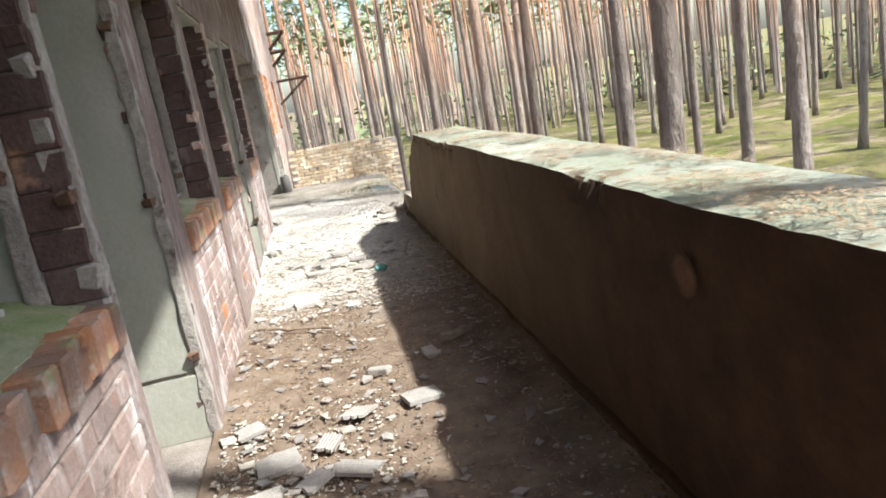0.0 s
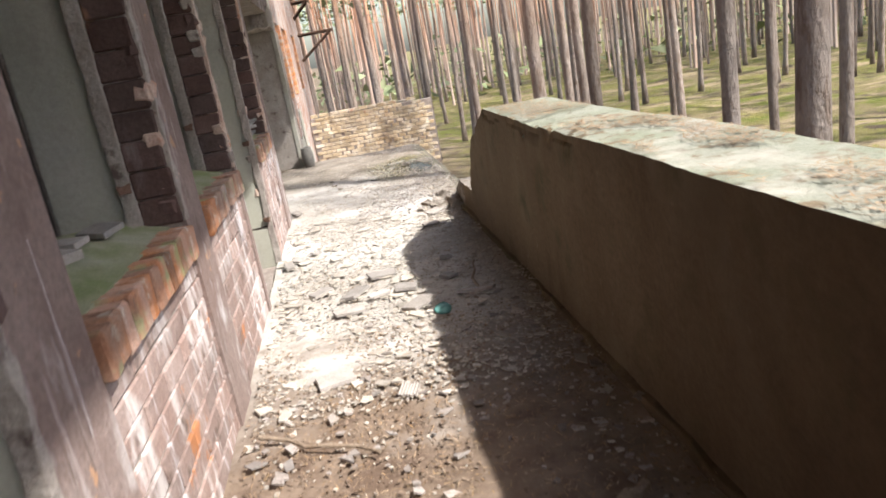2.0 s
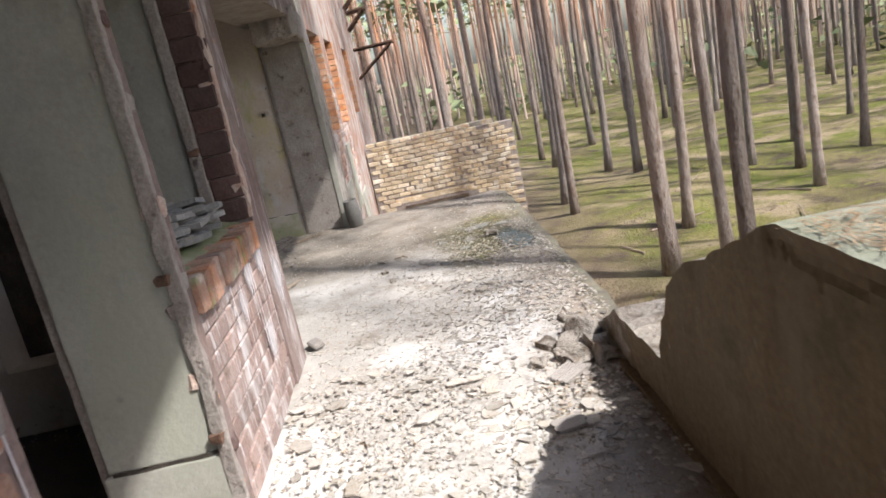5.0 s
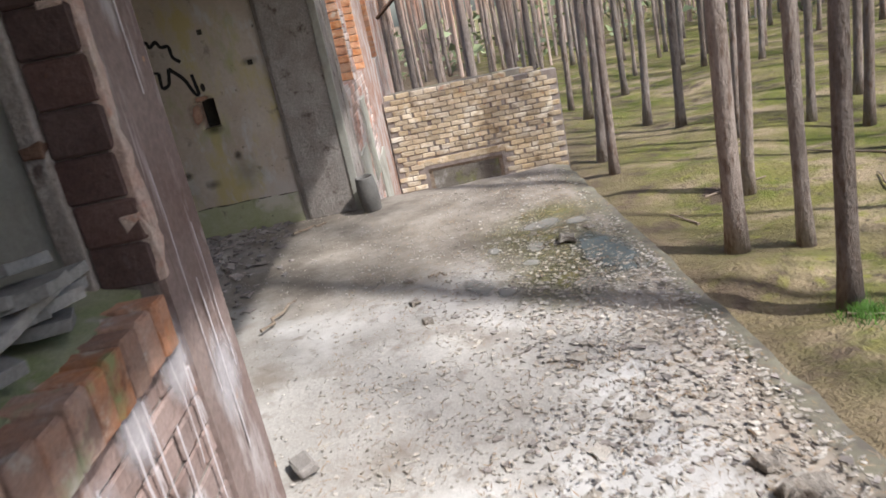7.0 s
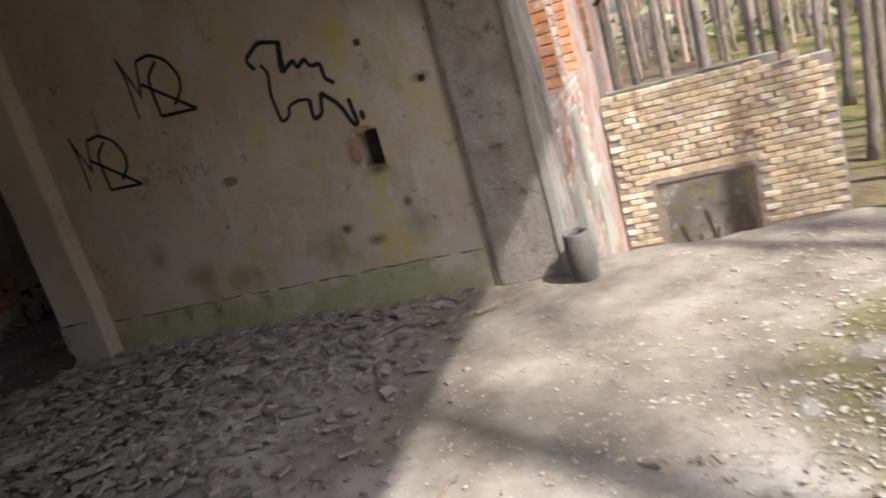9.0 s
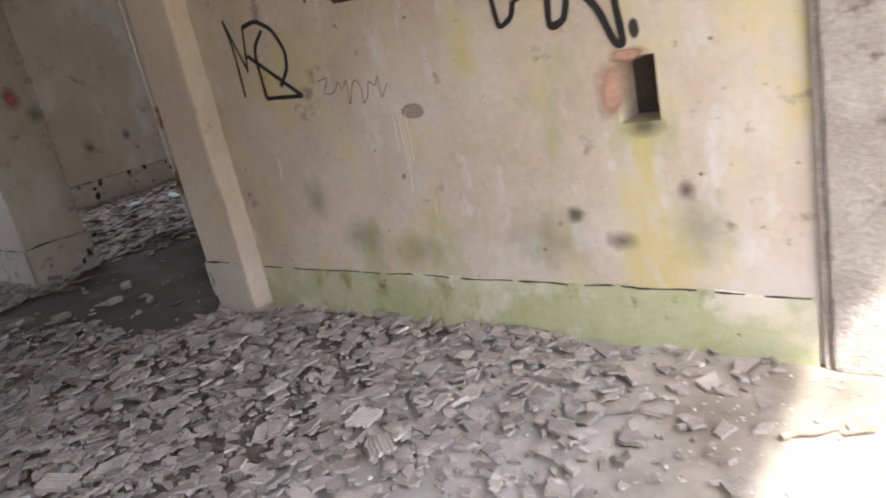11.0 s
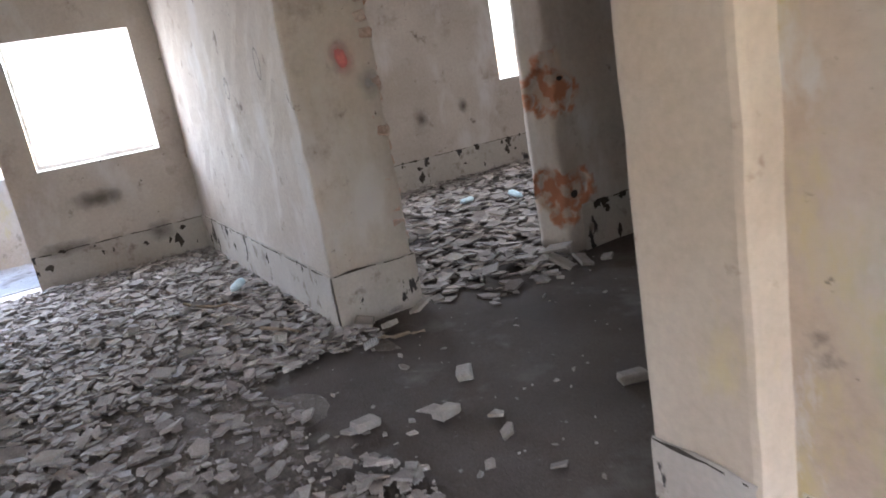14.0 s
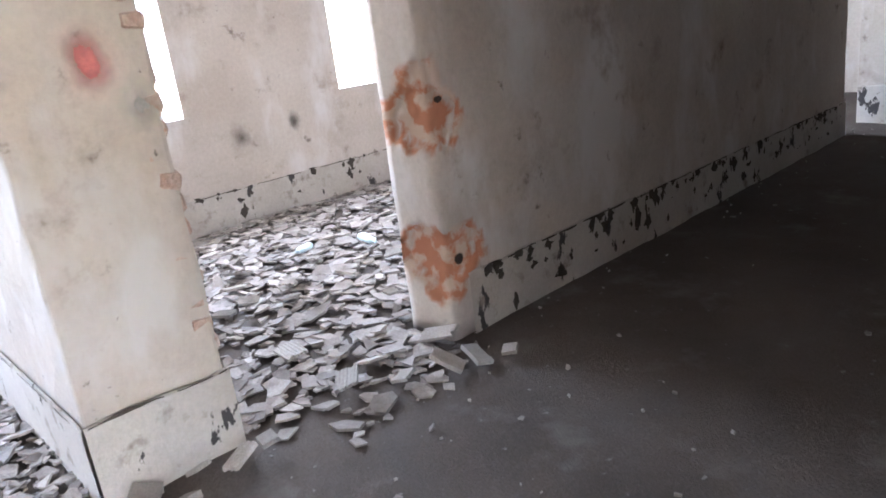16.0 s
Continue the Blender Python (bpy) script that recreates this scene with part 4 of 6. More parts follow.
for k in range(steps + 1):
    y = Y0 + (Y1 - Y0) * k / steps
    top = PZ + 0.012 * noise.noise((y * 0.7, 0, 0))
    if y > 7.36:
        slope = next(za + (zb - za) * (y - ya) / (yb - ya) for (ya, za), (yb, zb) in zip(END, END[1:]) if y <= yb)
        top = slope + 0.035 * noise.noise((y * 9, 0, 1)) * min(1.0, (y - 7.36) * 4)
    if y > 9.1:
        top *= max(0.2, 1 - (y - 9.1) * 2.2)
    row = []
    for u, s in sect:
        x = PX0 + (PX1 - PX0) * u
        z = -0.04 + (top + 0.04) * s
        co = Vector((x, y, z))
        j = noise.noise_vector(co * 2.5) * 0.007 + noise.noise_vector(co * 11) * 0.003
        chip = 0.0
        if s > 0.9 and u < 0.2:
            chip = max(0, noise.noise((y * 3.1, 7, 0)) - 0.28) * 0.04
            for cy, cw, cd in ((2.66, 0.10, 0.085), (2.86, 0.06, 0.07), (5.45, 0.07, 0.035), (5.75, 0.08, 0.04), (6.02, 0.08, 0.055), (6.28, 0.05, 0.07), (6.5, 0.08, 0.03), (1.5, 0.06, 0.02)):
                chip += cd * math.exp(-((y - cy) / cw) ** 2) * (0.5 + 1.2 * abs(noise.noise((y * 25, 1, 1))))
        if y > 7.45:
            j *= 2.0 if y < 8.3 else 4.0
        broken = max(0.0, min(1.0, (y - 4.9) / 0.6)) * (0.05 + 0.075 * noise.noise((y * 2.3, 4, 4)) + 0.02 * noise.noise((y * 9, 4, 1)))
        chip = min(chip, 0.055) * max(0.0, (s - 0.89) / 0.11) * (1.0 if u < 0.05 else 0.6 if u < 0.1 else 0.3)
        if u < 0.05 and s < 0.99 and y < 7.4 and top - z < broken:
            chip += 0.010
        row.append(bm.verts.new(co + Vector((j.x + chip, j.y, j.z - chip * 0.8))))
    rows.append(row)
for a, b in zip(rows, rows[1:]):
    for i in range(len(sect) - 1):
        bm.faces.new((a[i], a[i + 1], b[i + 1], b[i]))
bm.faces.new(rows[0])
bm.faces.new(rows[-1][::-1])
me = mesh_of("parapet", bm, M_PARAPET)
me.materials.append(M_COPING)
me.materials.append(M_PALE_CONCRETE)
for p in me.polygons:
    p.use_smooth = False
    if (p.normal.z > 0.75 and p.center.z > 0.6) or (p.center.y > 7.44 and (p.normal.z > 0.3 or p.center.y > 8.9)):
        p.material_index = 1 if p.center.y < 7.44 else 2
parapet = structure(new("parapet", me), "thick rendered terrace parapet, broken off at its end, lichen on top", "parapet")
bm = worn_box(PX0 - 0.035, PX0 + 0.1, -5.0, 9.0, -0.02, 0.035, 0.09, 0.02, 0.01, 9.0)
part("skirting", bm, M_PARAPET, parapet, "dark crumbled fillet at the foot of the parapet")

# ---- window sills of the facade ----
COURSE = 0.0965
SOLDIER = [brick_mesh("soldier", 0.084, 0.22, 0.146, M_SOLDIER, s, 0.007) for s in (1, 2, 3, 4)]
STRETCH = [brick_mesh("stretcher", 0.248, 0.10, 0.086, M_BRICK, s, 0.007) for s in (5, 6, 7, 8)]
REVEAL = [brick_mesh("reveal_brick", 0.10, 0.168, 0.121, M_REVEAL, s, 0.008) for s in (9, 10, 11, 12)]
rb = random.Random(21)
sills, walls = [], []
for a, b in WINDOWS:
    bm = bmesh.new()
    nu, nv = 14, int((b - a) / 0.04)
    g = {}
    for i in range(nu + 1):
        for j in range(nv + 1):
            x, y = FX - 0.075 - 0.453 * i / nu, a + 0.004 + (b - a - 0.008) * j / nv
            lift = min(1.0, (FX - 0.07 - x) / 0.2) * 0.055
            g[i, j] = bm.verts.new((x, y, 1.002 + lift + 0.006 * noise.noise((x * 13, y * 13, 0)) + (0.03 * max(0, noise.noise((x * 4, y * 5, 3))) if i > 5 else 0)))
    for i in range(nu):
        for j in range(nv):
            bm.faces.new((g[i, j], g[i + 1, j], g[i + 1, j + 1], g[i, j + 1]))
    low = bmesh.ops.extrude_face_region(bm, geom=bm.faces[:])
    for v in [q for q in low["geom"] if isinstance(q, bmesh.types.BMVert)]:
        v.co.z = 0.965
    sill = structure(part("window_sill", bm, M_MOSS_SILL), "brick window sill covered with green moss", "sill")
    sills.append(sill)
    n = int((b - a) / 0.094)
    for k in range(n):
        y = a + (b - a) * (k + 0.5) / n
        if rb.random() < 0.04:
            continue
        place("brick", rb.choice(SOLDIER), sill, FX - 0.085 + rb.uniform(-0.006, 0.008), y, 0.930 + rb.uniform(-0.006, 0.008), rb.uniform(-1, 1), rb.uniform(-2, 2), 0, (1, (b - a) / n / 0.092, 1))
    reveal = structure(part("window_reveal", worn_box(-0.99, -0.925, b - 0.032, b + 0.03, 1.03, HEAD, 0.05, 0.010, 0.008, 14.0), M_PLASTER_STRIP), "broken plaster strip of the window reveal", "reveal")
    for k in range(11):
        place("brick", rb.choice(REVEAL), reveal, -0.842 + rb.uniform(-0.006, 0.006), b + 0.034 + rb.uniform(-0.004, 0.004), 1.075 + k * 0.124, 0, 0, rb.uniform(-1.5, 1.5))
    part("inner_plaster", worn_box(BX + 0.012, -0.99, b - 0.008, b + 0.06, 1.02, HEAD, 0.12, 0.005, 0.006), M_JAMB, reveal, "grey-green inner plaster")
    part("edge", worn_box(FX - 0.03, FX + 0.006, b - 0.006, b + 0.05, 1.02, HEAD, 0.05, 0.013, 0.006, 18.0), M_RAWPALE if a > 5 else M_PLASTER_STRIP, reveal, "chipped brick and plaster edge")
    part("soffit", worn_box(BX + 0.03, FX - 0.02, a, b, HEAD - 0.02, HEAD + 0.03, 0.15, 0.006, 0.006), M_JAMB, reveal, "pale lintel soffit")

# chipped brick ends along the openings' outer edges
CHIP = [brick_mesh("edge_brick", 0.085, 0.085, 0.092, m, q, 0.017) for q, m in ((81, M_RAWPALE), (82, M_PLASTER_STRIP), (83, M_REVEAL), (84, M_PLASTER_STRIP), (85, M_REVEAL), (86, M_RAWPALE))]
for y, z0, z1 in [(b, 1.04, HEAD) for a, b in WINDOWS] + [(b, 0.1, DOOR_HEAD) for a, b in DOORS] + [(a - 0.02, 1.1, 2.2) for a, b in DOORS[1:]]:
    z = z0 + 0.05
    while z < z1:
        if rb.random() < 0.55:
            place("brick", rb.choice(CHIP), facade, FX - 0.041 + rb.uniform(-0.014, 0.010), y + 0.028 + rb.uniform(-0.010, 0.012), z, rb.uniform(-7, 7), rb.uniform(-7, 7), rb.uniform(-9, 9), (1, 1, rb.uniform(0.8, 1.1)))
        z += 0.0965
# dark gaps and rusty anchors in the reveals
for y, x, z in ((WINDOWS[0][1], -0.96, 1.45), (WINDOWS[1][1], -0.955, 1.2), (WINDOWS[2][1], -0.96, 1.32), (WINDOWS[3][1], -0.95, 1.42), (DOORS[0][1], FX - 0.05, 1.2), (DOORS[0][1], FX - 0.04, 2.0), (DOORS[1][1], FX - 0.05, 1.05), (WINDOWS[0][1], FX - 0.03, 1.36), (DOORS[0][1], FX - 0.03, 0.42), (DOORS[1][1], FX - 0.03, 0.40)):
    bm = worn_box(-0.028, 0.028, -0.02, 0.02, -0.02, 0.02, 0.02, 0.012, 0.004, 20.0)
    ob = thing("anchor_stub", bm, M_STEEL, "rusty broken frame anchor in the opening's edge", "anchor", "frame anchors")
    ob.matrix_basis = pose(x, y - 0.03, z, rb.uniform(-20, 20), 0, rb.uniform(-30, 30))

# tiles stacked on the last sill, fragments on the others
rt = random.Random(8)


def ribbed_tile(name, l, w, t, seed):
    """A broken flat tile, ribbed underneath and lying with its ribs up or down."""
    r = random.Random(seed)
    bm = bmesh.new()
    ribs = 6
    prof = []
    for i in range(ribs * 2 + 1):
        prof.append((-w / 2 + w * i / (ribs * 2), t / 2 - (0.005 if i % 2 else 0.0)))
    cut = [l * r.uniform(0.36, 0.5) for _ in prof]
    cut2 = [-l * r.uniform(0.38, 0.5) for _ in prof]
    for c in (cut, cut2):
        k = r.uniform(-0.5, 0.5)
        for i in range(len(c)):
            c[i] += k * l * 0.25 * (i / len(c) - 0.5)
    rows = []
    for i, (u, h) in enumerate(prof):
        rows.append([bm.verts.new((cut2[i], u, -t / 2)), bm.verts.new((cut2[i], u, h)), bm.verts.new((cut[i], u, h)), bm.verts.new((cut[i], u, -t / 2))])
    for p, q in zip(rows, rows[1:]):
        for i in range(4):
            bm.faces.new((p[i], p[(i + 1) % 4], q[(i + 1) % 4], q[i]))
    bm.faces.new(rows[0])
    bm.faces.new(rows[-1][::-1])
    return mesh_of(name, bm, M_TILE)


TILES = [ribbed_tile("broken_tile", l, w, 0.020, s) for l, w, s in ((0.26, 0.17, 1), (0.20, 0.15, 2), (0.15, 0.12, 3), (0.22, 0.12, 4), (0.12, 0.10, 5), (0.30, 0.16, 6))]
PLAIN = []
for s, (l, w, t) in enumerate(((0.25, 0.19, 0.03), (0.20, 0.15, 0.028), (0.16, 0.11, 0.035), (0.13, 0.12, 0.024), (0.31, 0.15, 0.026))):
    bm = worn_box(-l / 2, l / 2, -w / 2, w / 2, -t / 2, t / 2, 0.09, 0.007, 0.003, 9.0 + s)
    PLAIN.append(mesh_of("broken_slab", bm, M_TILE))


def tile(me, x, y, z, rx=0, ry=0, rz=0, group="broken tiles", label="broken grey ribbed ceramic tile lying in the rubble"):
    ob = place("broken_tile", me, None, x, y, z, rx, ry, rz)
    return tagged(ob, label, "tile", group)


SLATES = []
for q, (l, w) in enumerate(((0.30, 0.20), (0.26, 0.17), (0.22, 0.2), (0.34, 0.18))):
    SLATES.append(mesh_of("slate_tile", worn_box(-l / 2, l / 2, -w / 2, w / 2, -0.014, 0.014, 0.08, 0.008, 0.003, 9.0 + q), M_SLATE))
for k in range(46):
    layer = k // 9
    tile(rt.choice(SLATES), rt.uniform(-1.2, -0.93), rt.uniform(8.55, 9.42), 1.075 + layer * 0.027 + rt.uniform(0, 0.012), rt.gauss(0, 5), rt.gauss(0, 5), rt.uniform(0, 180), "tiles on the sill", "dark grey broken slab piled on the mossy window sill")
for x, y in ((-1.06, 4.72), (-1.10, 4.95), (-1.02, 5.12), (-1.12, 2.0), (-1.05, 2.2), (-1.0, 6.1)):
    tile(rt.choice(PLAIN[2:4]), x, y, 1.085, rt.gauss(0, 6), rt.gauss(0, 6), rt.uniform(0, 180), "tiles on the sill", "pale broken tile lying on the mossy window sill")

# ---- facade north of the hall ----
NREV = [brick_mesh("reveal_brick", 0.10, 0.168, 0.116, M_RAW, q, 0.008) for q in (13, 14, 15)]
for a, b in NORTH_WINDOWS:
    bm = worn_box(-0.96, -0.90, b - 0.05, b + 0.01, 1.05, HEAD, 0.12, 0.005, 0.006)
    frame_ob = structure(part("window_frame", bm, M_WHITE), "remains of a white painted window frame", "window")
    for k in range(14):
        place("brick", rb.choice(NREV), frame_ob, -0.828, b + 0.035, 1.10 + k * 0.0965, 0, 0, rb.uniform(-2, 2), (0.85, 1, 0.76))
patches = worn_box(FX - 0.03, FX + 0.012, 14.905, 15.2, -0.3, 2.2, 0.07, 0.012, 0.005, 11.0)
part("plaster_patch", patches, M_PLASTER_STRIP, north_facade, "peeling grey plaster on brick")
for y0, y1, z0, z1 in ((15.3, 16.2, -0.4, 0.35), (16.6, 17.2, -0.2, 0.8), (17.4, 18.6, -1.0, -0.1)):
    bm = worn_box(FX - 0.03, FX + 0.010, y0, y1, z0, z1, 0.08, 0.014, 0.005, 9.0)
    part("plaster_patch", bm, M_JAMB, north_facade, "peeling pale plaster on brick")

# grey pipe stub standing at the corner
bm = bmesh.new()
prof = [(0.078, 0.0), (0.092, 0.02), (0.103, 0.14), (0.104, 0.26), (0.092, 0.37), (0.088, 0.385), (0.074, 0.385), (0.072, 0.36), (0.075, 0.1), (0.0, 0.09)]
rings = []
for r, z in prof:
    rings.append([bm.verts.new((r * math.cos(i * math.pi / 14), r * math.sin(i * math.pi / 14), z + (0.01 * noise.noise((i, z, 0)) if 0.3 < z else 0))) for i in range(28)])
for p, q in zip(rings, rings[1:]):
    for i in range(28):
        bm.faces.new((p[i], p[(i + 1) % 28], q[(i + 1) % 28], q[i]))
bm.faces.new(rings[0][::-1])
for f in bm.faces:
    f.smooth = True
stub = thing("pipe_stub", bm, M_PIPE, "hollow grey pipe stub standing at the wall corner", "pipe")
stub.matrix_basis = pose(-0.64, 14.24, 0.0, 2, -3, 0) @ Matrix.Diagonal((0.9, 0.9, 0.86, 1))


# ---- rusty brackets on the far facade ----
def bar(bm, p, q, w=0.03):
    d = Vector(q) - Vector(p)
    m = Matrix.Translation(p) @ d.to_track_quat("Z", "Y").to_matrix().to_4x4()
    box(bm, -w, w, -w * 0.4, w * 0.4, 0, d.length, m)
    box(bm, -w, -w * 0.6, -w * 0.4, w * 1.6, 0, d.length, m)


def bracket(y, z, reach, drop):
    ob = new("steel_bracket")
    for name, p, q in (("arm", (FX, y, z), (FX + reach, y, z + 0.02)), ("arm", (FX, y - 0.5, z), (FX + reach, y - 0.5, z + 0.02)), ("cross_bar", (FX + reach, y - 0.55, z + 0.02), (FX + reach, y + 0.05, z + 0.02)),
                       ("brace", (FX, y, z - drop), (FX + reach * 0.95, y, z)), ("brace", (FX, y - 0.5, z - drop), (FX + reach * 0.95, y - 0.5, z))):
        bm = bmesh.new()
        bar(bm, p, q, 0.035)
        part(name, bm, M_STEEL, ob)
    return tagged(ob, "rusty steel bracket frame sticking out of the brick facade", "bracket", "brackets on the facade")


bracket(25.9, 2.5, 1.05, 0.75)
bracket(25.9, 3.45, 0.5, 0.45)
bracket(25.9, 4.05, 0.55, 0.5)

# ---- yellow brick wall with its opening ----
YX0, YX1, YY, YTOP = FX + 0.002, 2.36, 20.7, 0.42
OPEN = (-0.2, 1.15, -2.7, -1.0)
ywall = structure(slab_wall("wall_yellow", "y", YY + 0.012, YY + 0.3, YX0, YX1 - 0.03, GROUND - 0.2, YTOP - 0.12, [OPEN], M_MORTAR), "low yellow brick wall with a square opening")
structure(slab_wall("wall_yellow_side", "x", YX1 - 0.3, YX1 - 0.012, YY + 0.3, 23.4, GROUND - 0.2, -1.6, [], M_YBRICK), "yellow brick side wall")
# sunlit here, so its dimness comes from the dark colour
structure(slab_wall("wall_yellow_back", "y", 23.1, 23.4, FX, YX1 - 0.3, GROUND - 0.2, YTOP - 0.2, [], M_DIM_BACK), "stained back wall behind the opening, coloured dark for the dim interior")
YB = [brick_mesh("yellow_brick", 0.232, 0.10, 0.08, M_YBRICK, s, 0.008) for s in (31, 32, 33, 34)]
ry = random.Random(4)
for row in range(25):
    z = YTOP - 0.05 - row * 0.0925
    n = int((YX1 - YX0) / 0.245)
    for k in range(n + 1):
        x = YX0 + 0.12 + k * 0.245 - (0.12 if row % 2 else 0)
        if x < YX0 + 0.02 or x > YX1 - 0.06 or z < -1.98:
            continue
        if row == 0 and (x > 1.1 and ry.random() < 0.6):
            continue
        if row == 1 and x > 1.7 and ry.random() < 0.3:
            continue
        if OPEN[0] - 0.08 < x < OPEN[1] + 0.08 and z < OPEN[3] + 0.02:
            continue
        if OPEN[0] - 0.12 < x < OPEN[1] + 0.12 and OPEN[3] <= z < OPEN[3] + 0.25:
            continue
        place("brick", ry.choice(YB), ywall, x, YY + 0.046 + ry.uniform(-0.008, 0.006), z + ry.uniform(-0.004, 0.004), 0, ry.uniform(-1.2, 1.2), 90 + ry.uniform(-1.5, 1.5), (1, 0.72 if ry.random() < 0.12 else 1, 1))
for k in range(14):
    place("brick", ry.choice(YB), ywall, OPEN[0] - 0.06 + k * 0.112, YY + 0.046, OPEN[3] + 0.122, 0, 90 + ry.uniform(-2, 2), 90, (1.2, 1, 1.0))
bm = bmesh.new()
for x0, x1, z0, z1 in ((OPEN[0], OPEN[0] + 0.07, -2.7, -1.0), (OPEN[1] - 0.06, OPEN[1], -2.7, -1.0), (OPEN[0] + 0.07, OPEN[1] - 0.06, -1.05, -1.0)):
    box(bm, x0, x1, YY + 0.06, YY + 0.16, z0, z1)
part("frame", bm, M_WOOD, ywall, "old wooden frame of the opening")
bm = bmesh.new()
for k in range(5):
    a = Vector((0.1 + k * 0.17, YY + 0.55 + 0.1 * (k % 2), -2.75))
    bar(bm, tuple(a), tuple(a + Vector((ry.uniform(-0.3, 0.3), 0.1, ry.uniform(0.6, 1.15)))), 0.025)
thing("scrap_wood", bm, M_WOOD, "grey scrap boards leaning inside the brick opening", "debris")
bm = bmesh.new()
box(bm, FX, YX1, YY + 0.3, 23.1, -3.0, -2.75)
structure(part("floor_annex", bm, M_DUST), "dirty floor behind the yellow wall", "floor")


# ---- paint on the hall wall ----
def stroke(bm, pts, width, at, axis="y", depth=0.003):
    """A sprayed line: a thin raised ribbon through the points (along the wall, height)."""
    fine = []
    for p, q in zip(pts, pts[1:]):
        for i in range(5):
            f = i / 5
            fine.append((p[0] + (q[0] - p[0]) * f, p[1] + (q[1] - p[1]) * f))
    fine.append(pts[-1])
    for _ in range(2):
        fine = [fine[0]] + [((a[0] + 2 * b[0] + c[0]) / 4, (a[1] + 2 * b[1] + c[1]) / 4) for a, b, c in zip(fine, fine[1:], fine[2:])] + [fine[-1]]
    rows = []
    for i, p in enumerate(fine):
        a, b = fine[max(i - 1, 0)], fine[min(i + 1, len(fine) - 1)]
        d = Vector((b[0] - a[0], b[1] - a[1]))
        d = d.normalized() if d.length > 1e-6 else Vector((1, 0))
        w = width * (0.5 + 0.14 * noise.noise((p[0] * 30, p[1] * 30, 0)))
        l, r = (p[0] - d.y * w, p[1] + d.x * w), (p[0] + d.y * w, p[1] - d.x * w)
        if axis == "y":
            rows.append((bm.verts.new((l[0], at - depth, l[1])), bm.verts.new((r[0], at - depth, r[1]))))
        else:
            rows.append((bm.verts.new((at + depth, l[0], l[1])), bm.verts.new((at + depth, r[0], r[1]))))
    for p, q in zip(rows, rows[1:]):
        bm.faces.new((p[0], p[1], q[1], q[0]))


TAG = [[(0.0, 1.0), (0.06, 0.65), (0.04, 0.08)], [(0.0, 1.0), (0.2, 0.4)], [(0.31, 0.87), (0.2, 0.36)], [(0.31, 0.87), (0.54, 0.91), (0.77, 0.78), (0.9, 0.52), (0.86, 0.32), (0.69, 0.14)], [(0.61, 0.79), (0.4, 0.6), (0.41, 0.03)], [(0.27, 0.55), (1.0, 0.0)], [(0.41, 0.03), (1.0, 0.0)]]
for x0, z0, w, h in ((-3.59, 1.71, 0.51, 0.49), (-4.24, 1.3, 0.49, 0.47)):
    bm = bmesh.new()
    for k, q in enumerate(TAG):
        stroke(bm, [(x0 + u * w, z0 + v * h) for u, v in q], 0.017 if k < 3 else 0.024, NWALL, depth=0.003 + 0.0006 * k)
    thing("graffiti_tag", bm, M_INK, "black sprayed letter tag on the stained plaster wall", "graffiti", "black tags on the wall")
FIGURE = [[(0.42, 0.94), (0.2, 1.0), (0.0, 0.87), (0.08, 0.76)], [(0.42, 0.96), (0.38, 0.76), (0.37, 0.66)], [(0.15, 0.79), (0.21, 0.7), (0.16, 0.51), (0.17, 0.36), (0.19, 0.2), (0.29, 0.25), (0.32, 0.34)], [(0.32, 0.34), (0.44, 0.37), (0.56, 0.35)], [(0.56, 0.35), (0.54, 0.15), (0.65, 0.18), (0.7, 0.38)], [(0.37, 0.66), (0.52, 0.75), (0.54, 0.66), (0.64, 0.73), (0.68, 0.64), (0.79, 0.65), (0.79, 0.5), (0.88, 0.43)], [(0.7, 0.38), (0.86, 0.23), (0.95, 0.0), (1.0, 0.0), (0.97, 0.26)]]
bm = bmesh.new()
for k, q in enumerate(FIGURE):
    stroke(bm, [(-2.60 + u * 0.67, 1.31 + v * 0.70) for u, v in q], (0.032, 0.044, 0.024, 0.024, 0.03, 0.03, 0.032)[k], NWALL, depth=0.003 + 0.0006 * k)
thing("graffiti_figure", bm, M_INK, "black sprayed outline drawing on the stained plaster wall", "graffiti")
bm = bmesh.new()
line = [(-3.62, 1.36), (-3.53, 1.375), (-3.60, 1.29), (-3.52, 1.285), (-3.47, 1.35), (-3.455, 1.29), (-3.41, 1.36), (-3.43, 1.20), (-3.39, 1.30), (-3.36, 1.345), (-3.32, 1.30), (-3.335, 1.21), (-3.29, 1.25), (-3.27, 1.33), (-3.23, 1.29), (-3.2, 1.355), (-3.21, 1.22), (-3.15, 1.30)]
stroke(bm, line, 0.006, NWALL)
thing("scribble", bm, M_SCRIBBLE, "thin grey scribble on the plaster", "graffiti")
for x, z0, z1, w in ((-4.10, 0.84, 0.98, 0.010), (-4.085, 0.88, 0.97, 0.007), (-3.13, 0.75, 1.2, 0.008), (-3.165, 0.95, 1.21, 0.007), (-3.11, 0.85, 1.2, 0.006), (-3.085, 0.9, 1.2, 0.007)):
    bm = bmesh.new()
    stroke(bm, [(x, z1), (x + 0.004, (z0 + z1) / 2), (x - 0.003, z0)], w, NWALL, depth=0.002)
    thing("paint_run", bm, M_PALEPAINT, "pale dried paint run on the wall", "paint mark", "paint runs on the wall")


